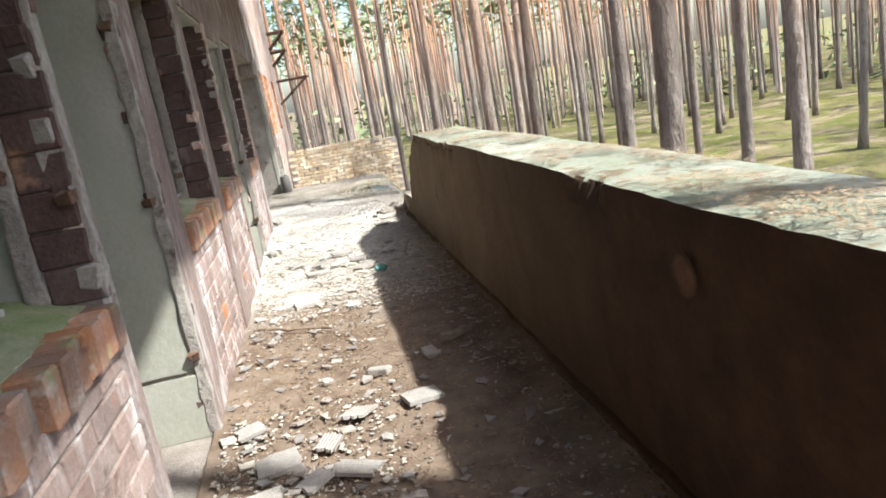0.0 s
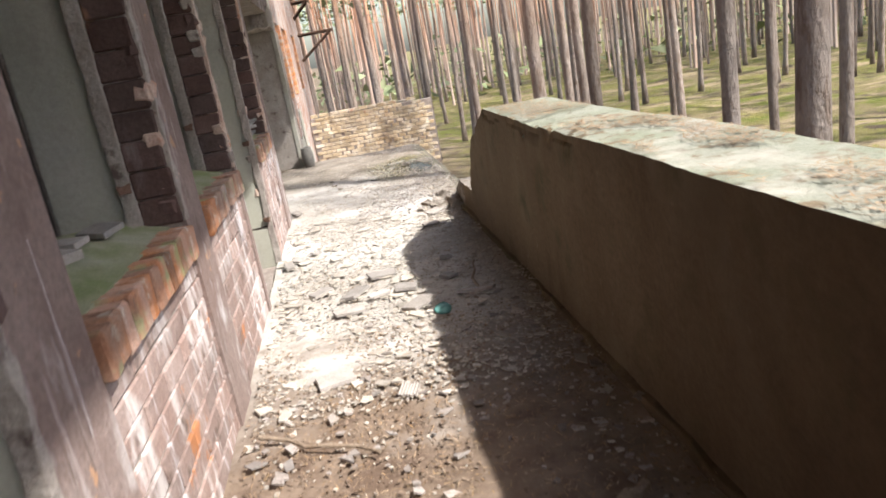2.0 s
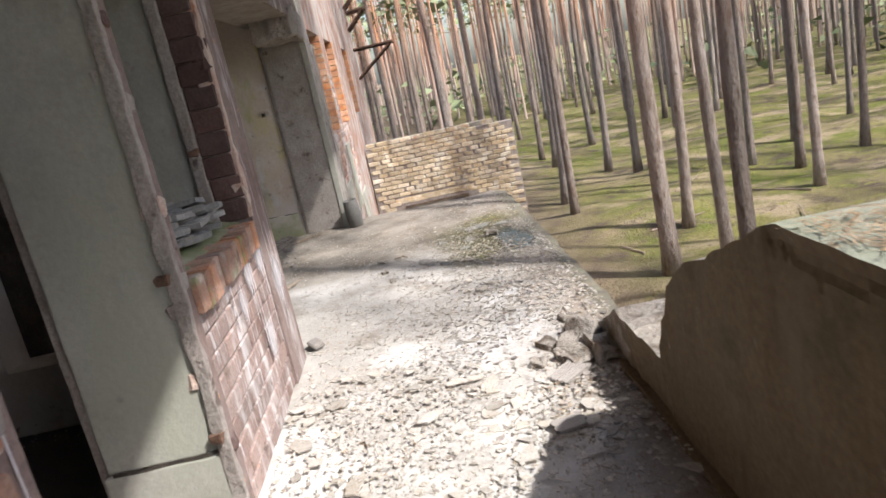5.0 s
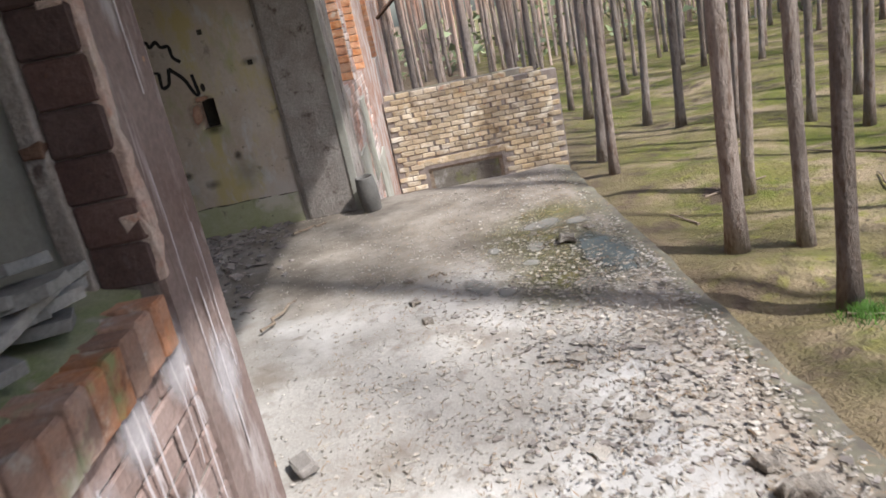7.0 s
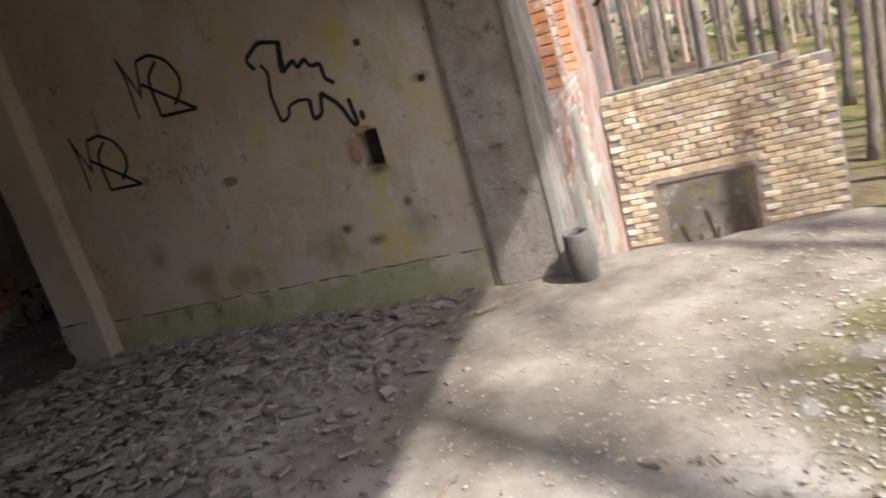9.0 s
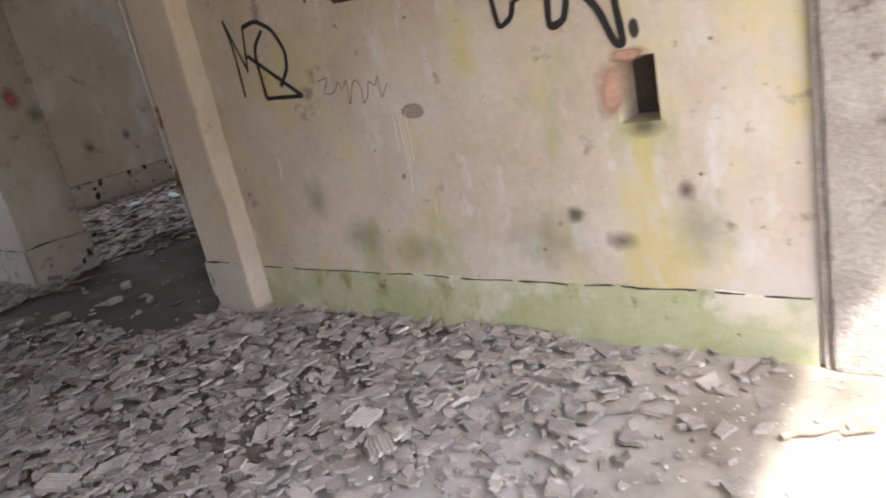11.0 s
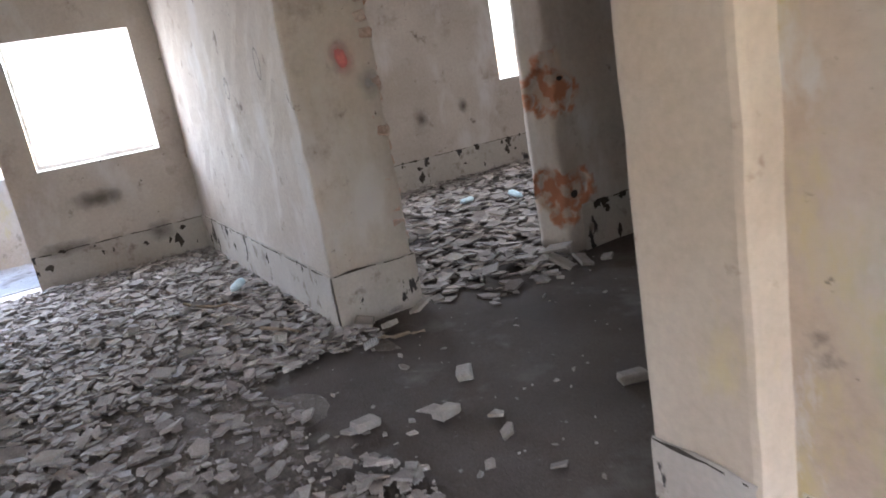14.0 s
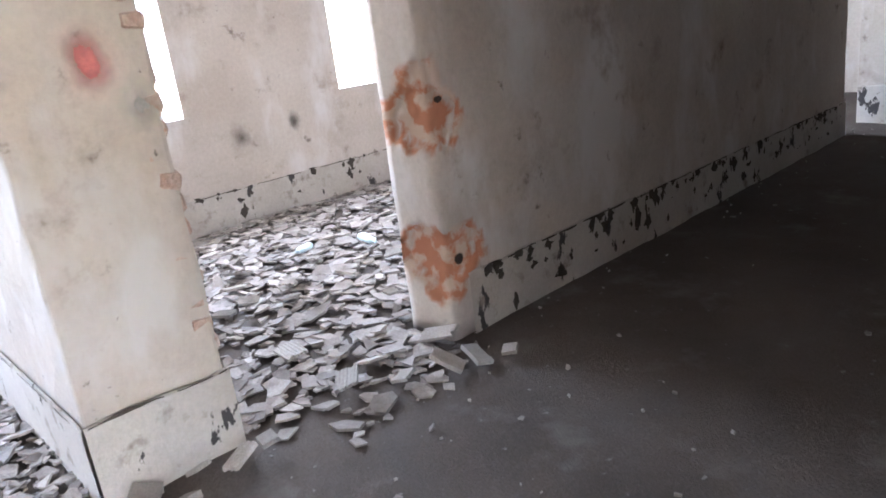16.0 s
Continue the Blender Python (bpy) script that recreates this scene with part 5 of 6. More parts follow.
def blot(y, z, r, at, axis, material, label, squash=1.0, depth=0.002):
    bm = bmesh.new()
    layer = bm.loops.layers.uv.new("UVMap")
    vs = [bm.verts.new((at + depth, y + u * r, z + v * r * squash) if axis == "x" else (y + u * r, at - depth, z + v * r * squash)) for u, v in ((-1, -1), (1, -1), (1, 1), (-1, 1))]
    face = bm.faces.new(vs)
    for loop, uv in zip(face.loops, ((0, 0), (1, 0), (1, 1), (0, 1))):
        loop[layer].uv = uv
    me = bpy.data.meshes.new("paint_blot")
    bm.to_mesh(me)
    bm.free()
    me.materials.append(material)
    return tagged(new("paint_blot", me), label, "paint mark", "stains on the walls")


blot(14.64, 1.62, 0.09, PIECE[0] + 0.010, "x", M_PINK, "faded pink sprayed blot on pale plaster", 1.5)
blot(14.78, 1.45, 0.09, PIECE[0] + 0.010, "x", M_PALEBLOT, "pale chalky blot on plaster", 1.4)
blot(-3.03, 1.15, 0.075, NWALL, "y", M_BAREPATCH, "grey-brown patch of missing plaster", 0.5)
for x, z, r, q in ((-3.86, 0.72, 0.12, 1.6), (-3.55, 0.5, 0.2, 0.8), (-3.2, 0.42, 0.25, 0.6), (-2.4, 0.5, 0.3, 0.7), (-1.7, 0.55, 0.2, 1.0)):
    blot(x, z, r, NWALL, "y", M_MOSSBLOT, "green moss stain on the plaster", q, 0.0025)
blot(-1.42, 1.5, 0.10, NWALL, "y", M_DARKBLOT, "dark smudge on the plaster", 0.5, 0.003)
for y, z, r, q in ((13.85, 0.3, 0.16, 0.8), (13.4, 0.75, 0.3, 0.35), (13.0, 0.36, 0.3, 0.3), (17.0, 0.8, 0.10, 1.2), (17.6, 0.85, 0.08, 1.4), (18.9, 0.7, 0.10, 1.2)):
    blot(y, z, r, WX, "x", M_DARKBLOT, "dark mould stain on the plaster", q, 0.02)
blot(1.92, 0.84, 0.085, PX0 - 0.035, "x", M_SCAR, "rusty chipped scar in the parapet render", 0.9, 0.012)
for k in range(2):
    bm = bmesh.new()
    zz = (1.68, 1.56)[k]
    xx = (-8.0, -8.87)[k]
    stroke(bm, [(xx + 0.05 * math.cos(i * 0.7), zz + (0.10 - 0.02 * k) * math.sin(i * 0.7)) for i in range(10)], 0.009, PIECE[1] - 0.010, depth=0.004)
    thing("scribble", bm, M_PIPE, "thin grey scribble on the plaster", "graffiti")

# broken socket hole with bare brick round it
blot(-2.005, 1.14, 0.075, NWALL, "y", M_RAWBLOT, "bare orange brick where plaster has broken off", 1.6, 0.004)
blot(-1.92, 1.27, 0.09, NWALL, "y", M_RAWBLOT, "bare orange brick where plaster has broken off", 0.35, 0.005)
blot(-1.885, 0.985, 0.11, NWALL, "y", M_DARKBLOT, "dark smudge under the socket hole", 0.45, 0.0045)
blot(-1.885, 1.36, 0.030, NWALL, "y", M_HOLLOW_SHADE, "flat dark patch painted as a shaded slot above the socket hole", 2.0, 0.006)
for x, z, r, q in ((-2.05, 0.5, 0.10, 0.6), (-2.25, 0.62, 0.05, 1.0), (-1.75, 0.72, 0.05, 1.1)):
    blot(x, z, r, NWALL, "y", M_DARKBLOT, "grey mould spot on the plaster", q, 0.0035)
# small holes: flat dark quads in place of shaded depth
for z in (1.82, 1.49):
    blot(-1.78 if z > 1.6 else -1.42, z, 0.022, NWALL, "y", M_DARK, "small flat dark patch painted as a shaded hole in the plaster")

# bare brick at the broken corridor corner and along the pier's edge
bare = cor_west.data.attributes.new("bare", "FLOAT", "POINT")
for v in cor_west.data.vertices:
    bare.data[v.index].value = min(1.0, wound(v.co + Vector((0.03, -0.03, 0)) * (v.co.y < 16.5)) / 0.02)
for f in cor_west.data.polygons:
    f.use_smooth = f.center.y < 16.45
# shade of the corner's hollows, painted as flat patches
blot(16.17, 0.43, 0.05, COR[0] - 0.015, "x", M_HOLLOW_SHADE, "flat dark patch painted as a hollow's shade in the broken brick corner", 0.9)
blot(16.17, 1.25, 0.045, COR[0] - 0.02, "x", M_HOLLOW_SHADE, "flat dark patch painted as a hollow's shade in the broken brick corner", 0.6)
PALE_RAW = [brick_mesh("raw_brick", 0.13, 0.10, 0.075, M_RAWPALE, q, 0.02) for q in (75, 76, 77, 78)]
for k in range(21):
    place("brick", rb.choice(PALE_RAW), hall_pier, PIECE[0] - 0.052 + rb.uniform(-0.014, 0.008), PIECE[2] - 0.040 + rb.uniform(-0.018, 0.010), 0.08 + k * 0.098, rb.uniform(-8, 8), rb.uniform(-5, 5), rb.uniform(-8, 8), (1, 0.8, rb.uniform(0.9, 1.25)))

# black flakes on the pale dado bands, and the dark crack above them
rf = random.Random(77)


def flakes(n, axis, at, u0, u1, z0, z1, parent):
    bm = bmesh.new()
    for _ in range(n):
        u, z = rf.uniform(u0, u1), rf.uniform(z0, z1) if rf.random() < 0.6 else z1 - rf.uniform(0.0, 0.05)
        r = rf.choice((0.012, 0.02, 0.035, 0.05))
        tall = rf.uniform(0.5, 2.0)
        ring = [(u + math.cos(i * 0.524) * r * rf.uniform(0.25, 1.3), min(z1 + 0.01, z + math.sin(i * 0.524) * r * tall * rf.uniform(0.25, 1.3))) for i in range(12)]
        bm.faces.new([bm.verts.new((at, p, q) if axis == "x" else (p, at, q)) for p, q in ring])
    ob = part("flaked_paint", bm, M_DARK, parent, "dark flaked patches")
    return tagged(ob, kind="stuff")


def crack(axis, at, u0, u1, z, parent):
    """A dark broken line where the lower band has come away."""
    bm = bmesh.new()
    u = u0
    while u < u1:
        ln = rf.uniform(0.08, 0.35)
        n = max(3, int(ln / 0.03))
        up, lo = [], []
        for i in range(n + 1):
            q = min(u + ln * i / n, u1)
            c = z + 0.010 * noise.noise((q * 5, at * 3, 1)) + 0.004 * noise.noise((q * 30, 2, 2))
            w = 0.003 + 0.008 * max(0.0, noise.noise((q * 7, 5, at))) * (i not in (0, n))
            up.append(bm.verts.new((at, q, c + w) if axis == "x" else (q, at, c + w)))
            lo.append(bm.verts.new((at, q, c - w) if axis == "x" else (q, at, c - w)))
        for i in range(n):
            bm.faces.new((lo[i], lo[i + 1], up[i + 1], up[i]))
        u += ln + rf.uniform(0.0, 0.12)
    return tagged(part("crack", bm, M_DARK, parent, "dark open crack"), kind="stuff")


flakes(120, "x", COR[0] + 0.0225, 16.35, 21.5, 0.06, 0.34, cor_west)
flakes(8, "y", PIECE[1] - 0.0265, -10.9, -7.55, 0.1, 0.37, hall_pier)
flakes(9, "x", WX + 0.0165, 12.8, 14.1, 0.15, 0.35, west_wall)
flakes(26, "x", WX + 0.0165, 14.9, 20.0, 0.1, 0.35, west_wall)
crack("y", NWALL - 0.0165, -4.48, -1.32, DADO - 0.057, hall_north)
crack("x", PIECE[0] + 0.0275, PIECE[1], PIECE[2], DADO + 0.017, hall_pier)
crack("y", PIECE[1] - 0.0275, -10.9, PIECE[0], DADO + 0.017, hall_pier)
crack("x", COR[0] + 0.0235, 16.5, 21.5, DADO - 0.003, cor_west)
crack("x", WX + 0.0165, 12.75, 24.0, DADO - 0.003, west_wall)
crack("y", 14.2915, -4.89, -4.55, DADO + 0.016, bpy.data.objects["pilaster"])
for a, b in DOORS:
    bm = bmesh.new()
    stroke(bm, [(BX + 0.06, 0.33), (-1.1, 0.325), (-0.95, 0.335), (-0.86, 0.33), (-0.78, 0.345)], 0.016, b - 0.022)
    thing("jamb_crack", bm, M_DARK, "dark horizontal crack across the door jamb", "crack", "cracks in the jambs")
bm = bmesh.new()
box(bm, WX - 0.36, WX - 0.30, 12.97, 14.05, 1.1, 1.14)
box(bm, WX - 0.36, WX - 0.30, 12.97, 13.0, 1.14, 2.25)
structure(part("window_frame", bm, M_WHITE), "remains of a white painted window frame", "window")

# ---- rubble ----
rr = random.Random(99)


def scatter(n, x0, x1, y0, y1, keep, z=0.0):
    out = []
    while len(out) < n:
        x, y = rr.uniform(x0, x1), rr.uniform(y0, y1)
        if rr.random() < keep(x, y):
            out.append((x, y, z + (0.02 + 0.035 * max(0.0, noise.noise((x * 1.3, y * 1.3, 4)))) * min(1.0, keep(x, y))))
    return out


def hall_density(x, y):
    d = 1.0
    path = abs(x + 6.0) < 1.15 and y > 13.62 + 0.16 * (x + 7.0) + 0.2 * noise.noise((x * 2, 0, 0))
    if path:
        d *= 0.04
    if x > -2.4:
        d *= max(0.03, (-1.25 - x) / 1.15) * (0.5 if y < 13.6 else 0.8)
    if -7.5 < x < -5.2 and 12.9 < y <= 13.6:
        d *= 0.45
    if y > 14.28 and x < -7.5:
        d = 0.0
    if y > 14.28 and -5.05 < x < -4.45:
        d = 0.0
    return d


shard_cloud(scatter(14500, -11.0, -1.2, 10.3, 14.43, hall_density), M_SHARD, "tile_rubble", "broken grey tile shards covering the hall floor", "rubble", (0.028, 0.038, 0.05, 0.066, 0.088), (0.008, 0.012, 0.016), rr, lift=0.012, tilt=0.15)
shard_cloud(scatter(9000, -11.0, -1.2, 10.3, 14.4, hall_density), M_SHARD, "tile_crumbs", "small crumbs of grey tile between the shards", "rubble", (0.015, 0.022, 0.032), (0.006, 0.01), rr)


def room_density(x, y):
    if x > -7.75 and not (14.9 < y < 16.0):
        return 0.0
    return 1.0 if x < -7.45 else max(0.0, 0.7 - (x + 7.45) * 1.6)


shard_cloud(scatter(5200, -11.0, -7.0, 14.9, 21.5, room_density), M_SHARD, "tile_rubble", "broken pale tile shards covering the side room floor", "rubble", (0.04, 0.055, 0.075, 0.10, 0.13), (0.008, 0.012, 0.015), rr, tilt=0.13)
shard_cloud(scatter(130, -7.4, -5.05, 14.4, 22.0, lambda x, y: 0.5 if y < 16 else (0.8 if x < -7.1 else 0.12)), M_SHARD, "tile_crumbs", "scattered crumbs on the dusty corridor floor", "rubble", (0.010, 0.015, 0.026), (0.005, 0.009), rr)


def terrace_density(x, y):
    d = 0.16
    if 2.2 < y < 3.6 and x < 0.1:
        d = 0.6
    if 5.2 < y < 9.6:
        d = 0.9
    if y > 10.2:
        d = 0.16 if x < 0.5 else 0.3
    if y > 9.0 and x > 0.35 and y < 11.5:
        d = 0.45
    return d


shard_cloud(scatter(760, -0.72, 0.97, 1.0, 11.0, terrace_density), M_PALE, "terrace_rubble", "pale broken tile and plaster fragments on the terrace", "rubble", (0.018, 0.022, 0.03, 0.04, 0.06, 0.09), (0.003, 0.005, 0.008), rr, tilt=0.05)
shard_cloud(scatter(14000, -0.72, 1.15, 1.0, 14.4, terrace_density), M_PALE, "terrace_grit", "pale grit and chips on the terrace floor", "rubble", (0.006, 0.010, 0.016, 0.024), (0.002, 0.004), rr, tilt=0.12)
shard_cloud(scatter(3600, -2.4, 1.15, 9.6, 14.4, lambda x, y: 0.5), M_PALE, "floor_grit", "small grey grit on the concrete", "rubble", (0.005, 0.008, 0.013), (0.003, 0.005), rr, tilt=0.2)

shard_cloud(scatter(520, -0.1, 1.12, 8.3, 11.9, lambda x, y: min(1.0, 0.15 + 0.6 * max(0.0, x) + 0.25 * (y < 10.2))), M_SHARD, "tile_chips", "grey tile chips strewn at the terrace edge", "rubble", (0.010, 0.015, 0.022, 0.034), (0.004, 0.006, 0.008), rr, tilt=0.10)
shard_cloud(scatter(5000, -0.5, 1.15, 8.3, 12.6, lambda x, y: min(1.0, 0.2 + 0.55 * max(0.0, x))), M_PALE, "pale_chips", "fine pale chips strewn at the terrace edge", "rubble", (0.007, 0.011, 0.017, 0.025), (0.002, 0.004), rr, tilt=0.10)


# worn patches of the terrace floor
def terrace_z(x, y):
    return 0.012 * noise.noise((x * 3, y * 3, 0)) + 0.006 * noise.noise((x * 14, y * 14, 2)) + 0.03 * max(0, noise.noise((x * 1.4, y * 0.9, 5)))


def floor_patch(x, y, rx, ry, rz, material, label, lift=0.006):
    bm = bmesh.new()
    layer = bm.loops.layers.uv.new("UVMap")
    n, turn, g = 14, math.radians(rz), {}
    for i in range(n + 1):
        for j in range(n + 1):
            u, v = (2 * i / n - 1) * rx, (2 * j / n - 1) * ry
            px, py = x + u * math.cos(turn) - v * math.sin(turn), y + u * math.sin(turn) + v * math.cos(turn)
            px = min(px, 1.15)
            g[i, j] = bm.verts.new((px, py, terrace_z(px, py) + lift))
    for i in range(n):
        for j in range(n):
            face = bm.faces.new((g[i, j], g[i + 1, j], g[i + 1, j + 1], g[i, j + 1]))
            face.smooth = True
            for loop, (a, c) in zip(face.loops, ((i, j), (i + 1, j), (i + 1, j + 1), (i, j + 1))):
                loop[layer].uv = (a / n, c / n)
    return part("floor_patch", bm, material, terrace, label)


for x, y, rx, ry, rz in ((0.62, 12.4, 0.45, 0.75, 15), (0.62, 11.7, 0.4, 0.5, 0), (0.82, 13.0, 0.35, 0.4, 0)):
    floor_patch(x, y, rx, ry, rz, M_MOSSFLOOR, "thin brown-green moss on the concrete", 0.006)
floor_patch(0.93, 11.95, 0.17, 0.52, 8, M_TEALPATCH, "smooth blue-grey bare screed", 0.010)
for x, y, rx, ry, rz in ((0.73, 11.53, 0.12, 0.14, 20), (0.55, 12.33, 0.09, 0.16, 0), (0.12, 11.81, 0.11, 0.24, 15), (0.28, 11.62, 0.08, 0.11, 0), (0.47, 12.03, 0.07, 0.08, 30), (0.28, 12.39, 0.06, 0.10, 0), (0.66, 12.78, 0.22, 0.16, 0), (0.9, 12.7, 0.14, 0.1, 0)):
    floor_patch(x, y, rx, ry, rz, M_PALEPATCH, "pale patch of bare screed", 0.009)

# pine needles and twigs
verts, faces = [], []
for x, y, z in scatter(13000, -0.7, 1.18, 0.5, 14.3, lambda x, y: 0.9 if 3.4 < y < 6.2 else (0.7 if x > 0.55 else 0.25)):
    a, ln, w = rr.uniform(0, 6.28), rr.uniform(0.02, 0.06), rr.uniform(0.0012, 0.003)
    dx, dy = math.cos(a) * ln, math.sin(a) * ln
    b = len(verts)
    zz = 0.014 + rr.uniform(0.0, 0.012)
    verts += [(x - dy * w / ln, y + dx * w / ln, zz), (x + dy * w / ln, y - dx * w / ln, zz), (x + dx, y + dy, zz + rr.uniform(-0.004, 0.012))]
    faces.append((b, b + 1, b + 2))
for _ in range(9500):
    x, y = rr.uniform(1.02, 1.44), rr.uniform(0.5, 7.3)
    if noise.noise((x * 3, y * 1.6, 2)) < -0.05:
        continue
    a, ln, w = rr.uniform(0, 6.28), rr.uniform(0.03, 0.08), rr.uniform(0.0015, 0.003)
    dx, dy = math.cos(a) * ln, math.sin(a) * ln
    b, zz = len(verts), PZ + 0.012 + rr.uniform(0.0, 0.012)
    verts += [(x - dy * w / ln, y + dx * w / ln, zz), (x + dy * w / ln, y - dx * w / ln, zz), (x + dx, y + dy, zz + 0.004)]
    faces.append((b, b + 1, b + 2))
me = bpy.data.meshes.new("pine_litter")
me.from_pydata(verts, [], faces)
me.materials.append(M_LITTER)
tagged(new("pine_litter", me), "dry pine needles scattered over the terrace and parapet", "litter", kind="stuff")

shard_cloud(scatter(7000, -0.73, 0.98, 0.4, 7.6, lambda x, y: 0.9 if y < 6.2 else 0.35), M_CLOD, "dirt_clods", "brown dirt clods and bark crumbs on the terrace", "rubble", (0.005, 0.008, 0.012, 0.018), (0.002, 0.004), rr, tilt=0.2)
shard_cloud(scatter(420, -0.73, 0.98, 0.4, 6.5, lambda x, y: 0.8), M_SHARD, "terrace_chips", "grey chips trodden into the terrace dirt", "rubble", (0.02, 0.03, 0.045, 0.07), (0.006, 0.010), rr, tilt=0.12)

# single tiles, stones and bricks that stand out
for k, (x, y, rz) in enumerate(((-0.58, 3.42, 20), (-0.10, 2.80, -25), (-0.27, 2.78, 40), (-0.43, 3.0, 10), (-0.2, 3.1, 70), (-0.5, 2.7, 15), (-0.05, 3.35, 60), (0.27, 3.36, 15), (0.06, 7.26, 10), (-0.39, 7.11, 30), (0.55, 7.36, 0),
                                (0.2, 6.85, 80), (0.01, 6.82, 25), (0.24, 6.48, 50), (-0.2, 6.6, 10), (-0.15, 6.95, 60), (0.62, 6.5, -20), (0.5, 6.9, 40), (-0.3, 5.6, 12), (0.05, 5.3, 70), (-0.45, 8.3, 30), (-0.58, 8.15, 60), (0.6, 8.5, 15), (0.72, 9.0, 40))):
    tile(rr.choice(TILES + PLAIN), x, y, 0.032, rr.gauss(0, 5), rr.gauss(0, 5), rz, "broken tiles on the terrace", "pale broken tile lying on the dusty terrace").scale = (0.75, 0.75, 0.8)
for k in range(120):
    x, y = rr.uniform(-10.5, -2.2), rr.uniform(11.2, 14.1)
    if hall_density(x, y) > 0.5:
        tile(rr.choice(TILES), x, y, 0.062 + rr.uniform(0, 0.03), rr.gauss(0, 7), rr.gauss(0, 7), rr.uniform(0, 360), "broken tiles in the hall").scale = (0.55, 0.6, 0.8)
for k in range(60):
    x, y = rr.uniform(-10.0, -7.3), rr.uniform(14.95, 18.0)
    if room_density(x, y) > 0.5:
        tile(rr.choice(TILES), x, y, 0.062 + rr.uniform(0, 0.025), rr.gauss(0, 10), rr.gauss(0, 10), rr.uniform(0, 360), "broken tiles in the side room", "pale broken ribbed tile in the side room rubble").scale = (0.7, 0.7, 0.8)
for x, y, z in ((-7.15, 15.95, 0.05), (-7.05, 16.08, 0.05), (-7.2, 15.8, 0.07), (-7.3, 15.6, 0.05), (-7.35, 14.9, 0.06), (-7.3, 14.75, 0.08), (-7.35, 14.6, 0.09), (-7.4, 14.4, 0.06), (-7.25, 14.5, 0.05), (-7.1, 14.3, 0.04), (-7.4, 14.15, 0.08)):
    tile(rr.choice(TILES[:4] + PLAIN), x, y, z, rr.gauss(0, 14), rr.gauss(0, 14), rr.uniform(0, 360), "broken tiles at the wall ends", "broken tile piled at the foot of the wall end").scale = (0.55, 0.6, 0.9)
LOOSE = brick_mesh("loose_brick", 0.17, 0.11, 0.075, M_TILE, 5, 0.016)
for x, y, rz, label in ((-6.35, 14.47, 60, "pale broken brick lying on the corridor floor"), (-6.08, 14.2, 20, "pale broken brick lying on the hall floor"), (-6.27, 13.88, 10, "dusty broken brick lying on the hall floor"), (-5.7, 14.97, -20, "dark dusty brick on the corridor floor"),
                        (0.1, 3.82, 70, "pale brick fragment on the terrace"), (0.41, 3.92, 15, "pale brick fragment on the terrace"), (-0.7, 10.24, 30, "orange brick fragment on the terrace"), (-0.66, 8.0, 10, "pale broken brick beside the doorway")):
    ob = place("broken_brick", LOOSE, None, x, y, 0.034, rr.gauss(0, 4), rr.gauss(0, 4), rz, (0.75, 0.8, 0.6))
    tagged(ob, label, "brick", "loose bricks")
for x, y, s in ((0.85, 9.35, 1.0), (0.78, 9.15, 0.7), (0.9, 9.55, 0.6), (0.7, 9.4, 0.5), (0.95, 9.15, 0.9), (0.88, 9.75, 0.4), (0.6, 9.2, 0.4), (0.76, 12.30, 0.55), (0.94, 12.47, 0.3), (-0.29, 12.12, 0.28), (-0.26, 11.74, 0.3), (-0.19, 11.43, 0.28), (0.58, 12.6, 0.2)):
    bm = worn_box(-0.13, 0.13, -0.09, 0.09, -0.04, 0.04, 0.04, 0.045, 0.01, 7.0 + s)
    ob = thing("concrete_chunk", bm, M_PALE_CONCRETE, "broken concrete chunk at the end of the parapet", "rubble", "concrete chunks")
    ob.matrix_basis = pose(x, y, 0.05 * s, rr.gauss(0, 9), rr.gauss(0, 9), rr.uniform(0, 360)) @ Matrix.Diagonal((s, s, s, 1))


def twig(name, p, q, r, label, bends=5):
    bm = bmesh.new()
    p, q = Vector(p), Vector(q)
    pts = [tuple(p.lerp(q, i / bends) + Vector((rr.gauss(0, 0.014), rr.gauss(0, 0.014), abs(rr.gauss(0, 0.006))))) for i in range(bends + 1)]
    tube(bm, pts, [r * (1 - 0.4 * i / bends) for i in range(bends + 1)], 7, 0.25, p.x)
    return thing(name, bm, M_WOOD, label, "stick", "fallen sticks")


twig("stick", (-0.64, 5.14, 0.03), (-0.1, 4.8, 0.03), 0.012, "thin dry stick lying across the terrace")
twig("stick", (-0.18, 12.1, 0.03), (-0.03, 12.06, 0.03), 0.007, "small dry twig on the terrace")
twig("branch", (0.5, 4.05, 0.05), (0.74, 4.18, 0.05), 0.032, "short thick piece of grey branch on the terrace")
twig("stick", (-1.16, 11.74, 0.025), (-1.04, 12.16, 0.03), 0.012, "thin dry stick on the concrete floor")
twig("stick", (-1.34, 13.9, 0.03), (-1.05, 14.02, 0.03), 0.012, "dry twig by the hall wall")
twig("stick", (-8.9, 13.6, 0.08), (-8.5, 13.9, 0.07), 0.012, "pale stick in the tile rubble")
twig("stick", (-7.9, 13.9, 0.06), (-7.6, 14.05, 0.06), 0.014, "broken stick at the foot of the wall end")
twig("stick", (0.62, 6.5, 0.03), (0.7, 7.1, 0.03), 0.010, "thin dry stick beside the parapet")
twig("stick", (-7.15, 14.35, 0.03), (-6.98, 14.6, 0.04), 0.014, "broken stick at the foot of the wall end")

# litter: plastic bottle, film and a glass bottom
bm = bmesh.new()
prof = [(0.0, 0.0), (0.03, 0.0), (0.034, 0.02), (0.034, 0.15), (0.03, 0.18), (0.013, 0.215), (0.013, 0.235), (0.0, 0.235)]
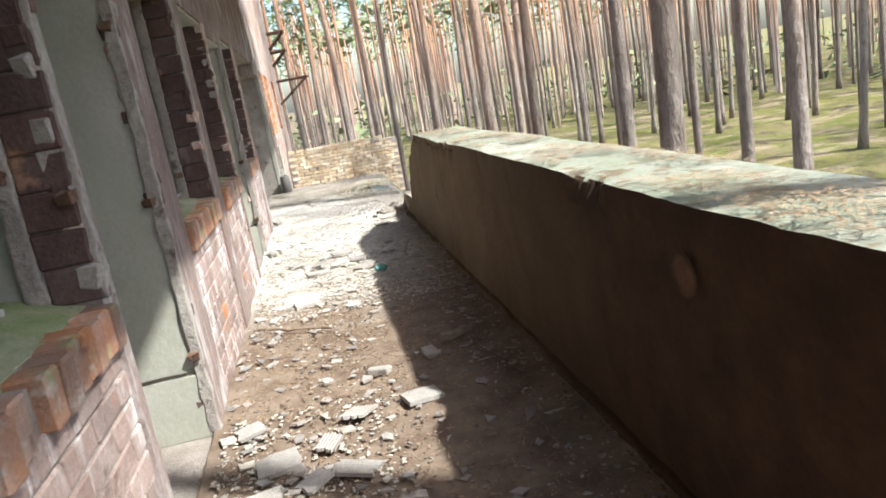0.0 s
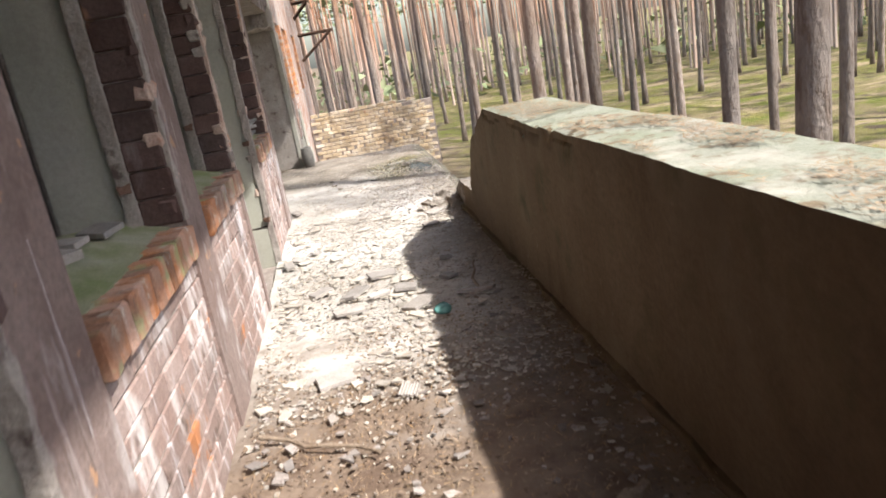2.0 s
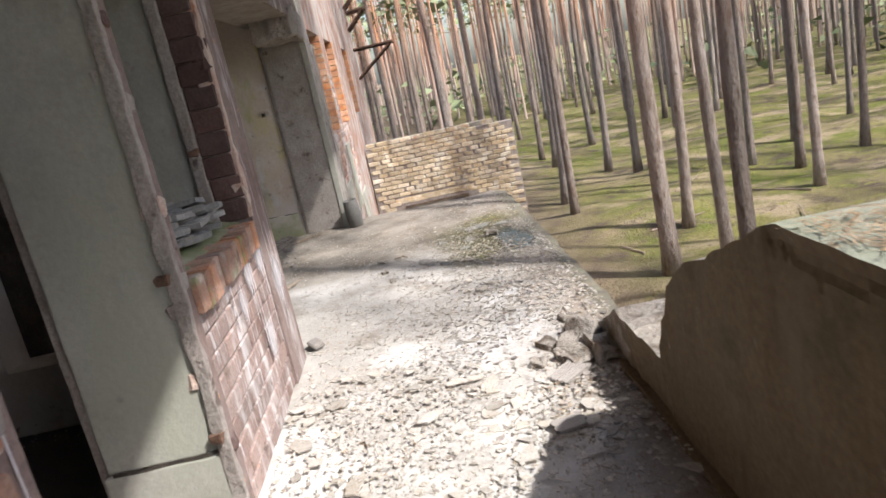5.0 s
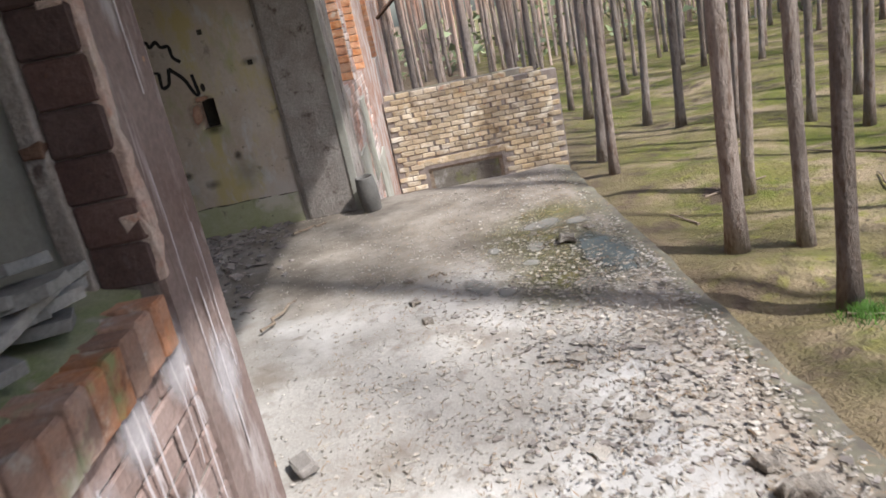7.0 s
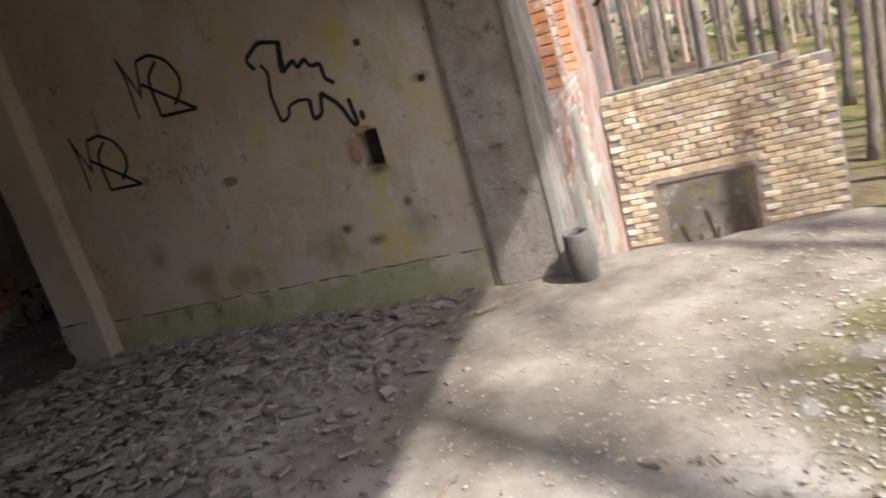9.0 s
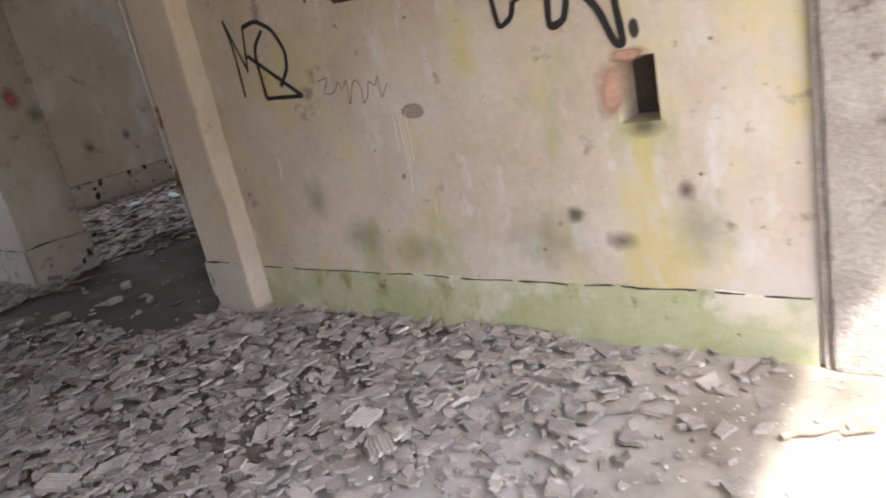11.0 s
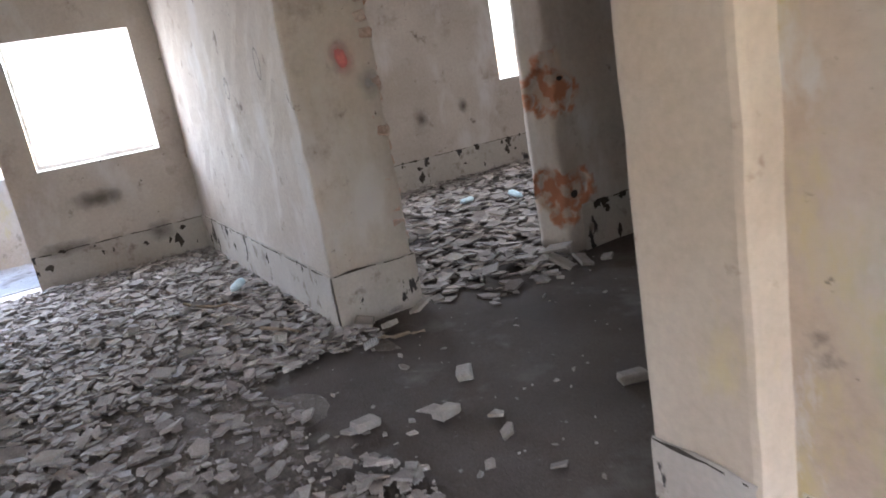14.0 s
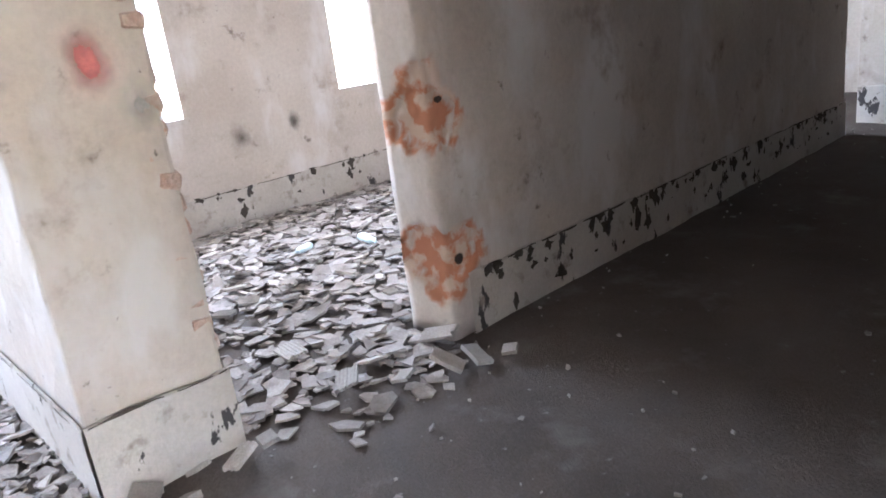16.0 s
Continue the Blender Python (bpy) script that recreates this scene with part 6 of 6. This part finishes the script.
rings = [[bm.verts.new((max(r, 0.001) * math.cos(i * math.pi / 8) * 1.2, max(r, 0.001) * math.sin(i * math.pi / 8) * 0.8, z)) for i in range(16)] for r, z in prof]
for p, q in zip(rings, rings[1:]):
    for i in range(16):
        bm.faces.new((p[i], p[(i + 1) % 16], q[(i + 1) % 16], q[i]))
rough_bm(bm, 0.006, 30)
bottle = thing("plastic_bottle", bm, M_BLUE, "crushed pale blue plastic bottle lying on the tile rubble", "bottle", "plastic litter")
bottle.matrix_basis = pose(-9.05, 14.08, 0.10, 90, 8, 60)
copy_thing(bottle, pose(-9.5, 16.55, 0.1, 84, 0, 35))
copy_thing(bottle, pose(-9.3, 16.9, 0.1, 92, 0, 80))
bm = bmesh.new()
bmesh.ops.create_uvsphere(bm, u_segments=16, v_segments=8, radius=0.055)
for v in bm.verts:
    v.co.z *= 0.4
rough_bm(bm, 0.012, 25)
thing("glass_bottom", bm, M_TEAL, "broken teal glass bottle bottom on the terrace", "glass").matrix_basis = pose(0.36, 6.27, 0.035, 10, 5, 0)

# tuft of grass at the tree foot, stumps and low bumps
verts, faces = [], []
for _ in range(420):
    a, r = rr.uniform(0, 6.28), abs(rr.gauss(0, 0.22))
    x, y = 5.55 + r * math.cos(a), 17.1 + r * math.sin(a)
    z, b = ground_height(x, y), len(verts)
    h, t = rr.uniform(0.08, 0.22), rr.uniform(0, 6.28)
    verts += [(x - 0.008, y, z), (x + 0.008, y, z), (x + math.cos(t) * h * 0.6, y + math.sin(t) * h * 0.6, z + h)]
    faces.append((b, b + 1, b + 2))
me = bpy.data.meshes.new("grass_tuft")
me.from_pydata(verts, [], faces)
me.materials.append(M_GRASS)
tagged(new("grass_tuft", me), "small bright green grass tuft at a pine's foot", "grass", kind="stuff")

# ---- bricks of the facade ----
for a, b in WINDOWS:
    for row in range(9):
        z = 0.043 + row * COURSE
        y = a + 0.005 - (0.13 if row % 2 else 0.0)
        while y < b - 0.02:
            y0, y1 = max(y, a + 0.004), min(y + 0.250, b - 0.004)
            if y1 - y0 > 0.04:
                place("brick", rb.choice(STRETCH), facade, FX - 0.061 + rb.uniform(-0.003, 0.004), (y0 + y1) / 2, z, 0, 0, rb.uniform(-0.6, 0.6), (1, (y1 - y0) / 0.248, 1))
            y += 0.262
RED = [brick_mesh("red_brick", 0.245, 0.10, 0.083, M_RBRICK, s, 0.008) for s in (41, 42, 43, 44)]
for row in range(26):
    z = -0.55 + row * 0.0945
    y = 14.92 - (0.13 if row % 2 else 0.0)
    while y < 18.2:
        if y >= 14.9 and not any(h[0] - 0.12 < y + 0.12 < h[1] + 0.12 and z > h[2] - 0.04 for h in north_holes):
            place("brick", rb.choice(RED), north_facade, FX - 0.062 + rb.uniform(-0.005, 0.006), y + 0.125, z, 0, 0, rb.uniform(-1, 1))
        y += 0.258

# lime runs down the painted bricks and the brown piers
rl = random.Random(12)
for y, z1, ln in ((9.29, 0.87, 0.45), (9.24, 0.86, 0.30), (9.34, 0.84, 0.52), (9.55, 0.88, 0.35), (9.61, 0.80, 0.5), (9.05, 0.80, 0.36), (8.90, 0.84, 0.2), (9.46, 0.7, 0.34), (6.6, 0.85, 0.4), (6.75, 0.8, 0.5), (4.9, 0.8, 0.35), (9.82, 1.3, 0.7), (9.9, 0.95, 0.6), (10.0, 1.1, 0.5), (9.95, 1.9, 0.4), (3.85, 1.3, 0.5), (7.1, 1.2, 0.5)):
    bm = bmesh.new()
    stroke(bm, [(y + rl.gauss(0, 0.004), z1 - ln * k / 5) for k in range(6)], rl.choice((0.004, 0.006, 0.009)) if y > 9.7 or y < 8 else rl.choice((0.006, 0.009, 0.013)), FX, "x", 0.0075)
    thing("lime_run", bm, M_LIME, "whitish lime run dried on the painted brickwork", "paint mark", "lime runs on the facade")
for y, z, r in ((9.27, 0.80, 0.10), (9.58, 0.83, 0.11), (9.05, 0.72, 0.08), (9.38, 0.42, 0.10), (9.9, 0.62, 0.13), (6.7, 0.7, 0.12)):
    blot(y, z, r, FX, "x", M_LIMEBLOT, "whitish lime bloom on the painted brickwork", 1.3, 0.0070)

# fallen branches on the forest floor
for x, y, a, ln in ((6.6, 16.4, 2.6, 1.5), (7.4, 18.4, 0.4, 1.2), (8.8, 21.5, 1.2, 1.8), (5.9, 24.0, 0.2, 1.6), (10.5, 24.4, 2.2, 2.0), (7.9, 27.5, 0.8, 1.7), (5.2, 22.6, 1.9, 0.9)):
    x1, y1 = x + ln * math.cos(a), y + ln * math.sin(a)
    twig("branch", (x, y, ground_height(x, y) + 0.03), (x1, y1, ground_height(x1, y1) + 0.05), 0.03, "dry fallen branch lying on the mossy forest floor", 7)
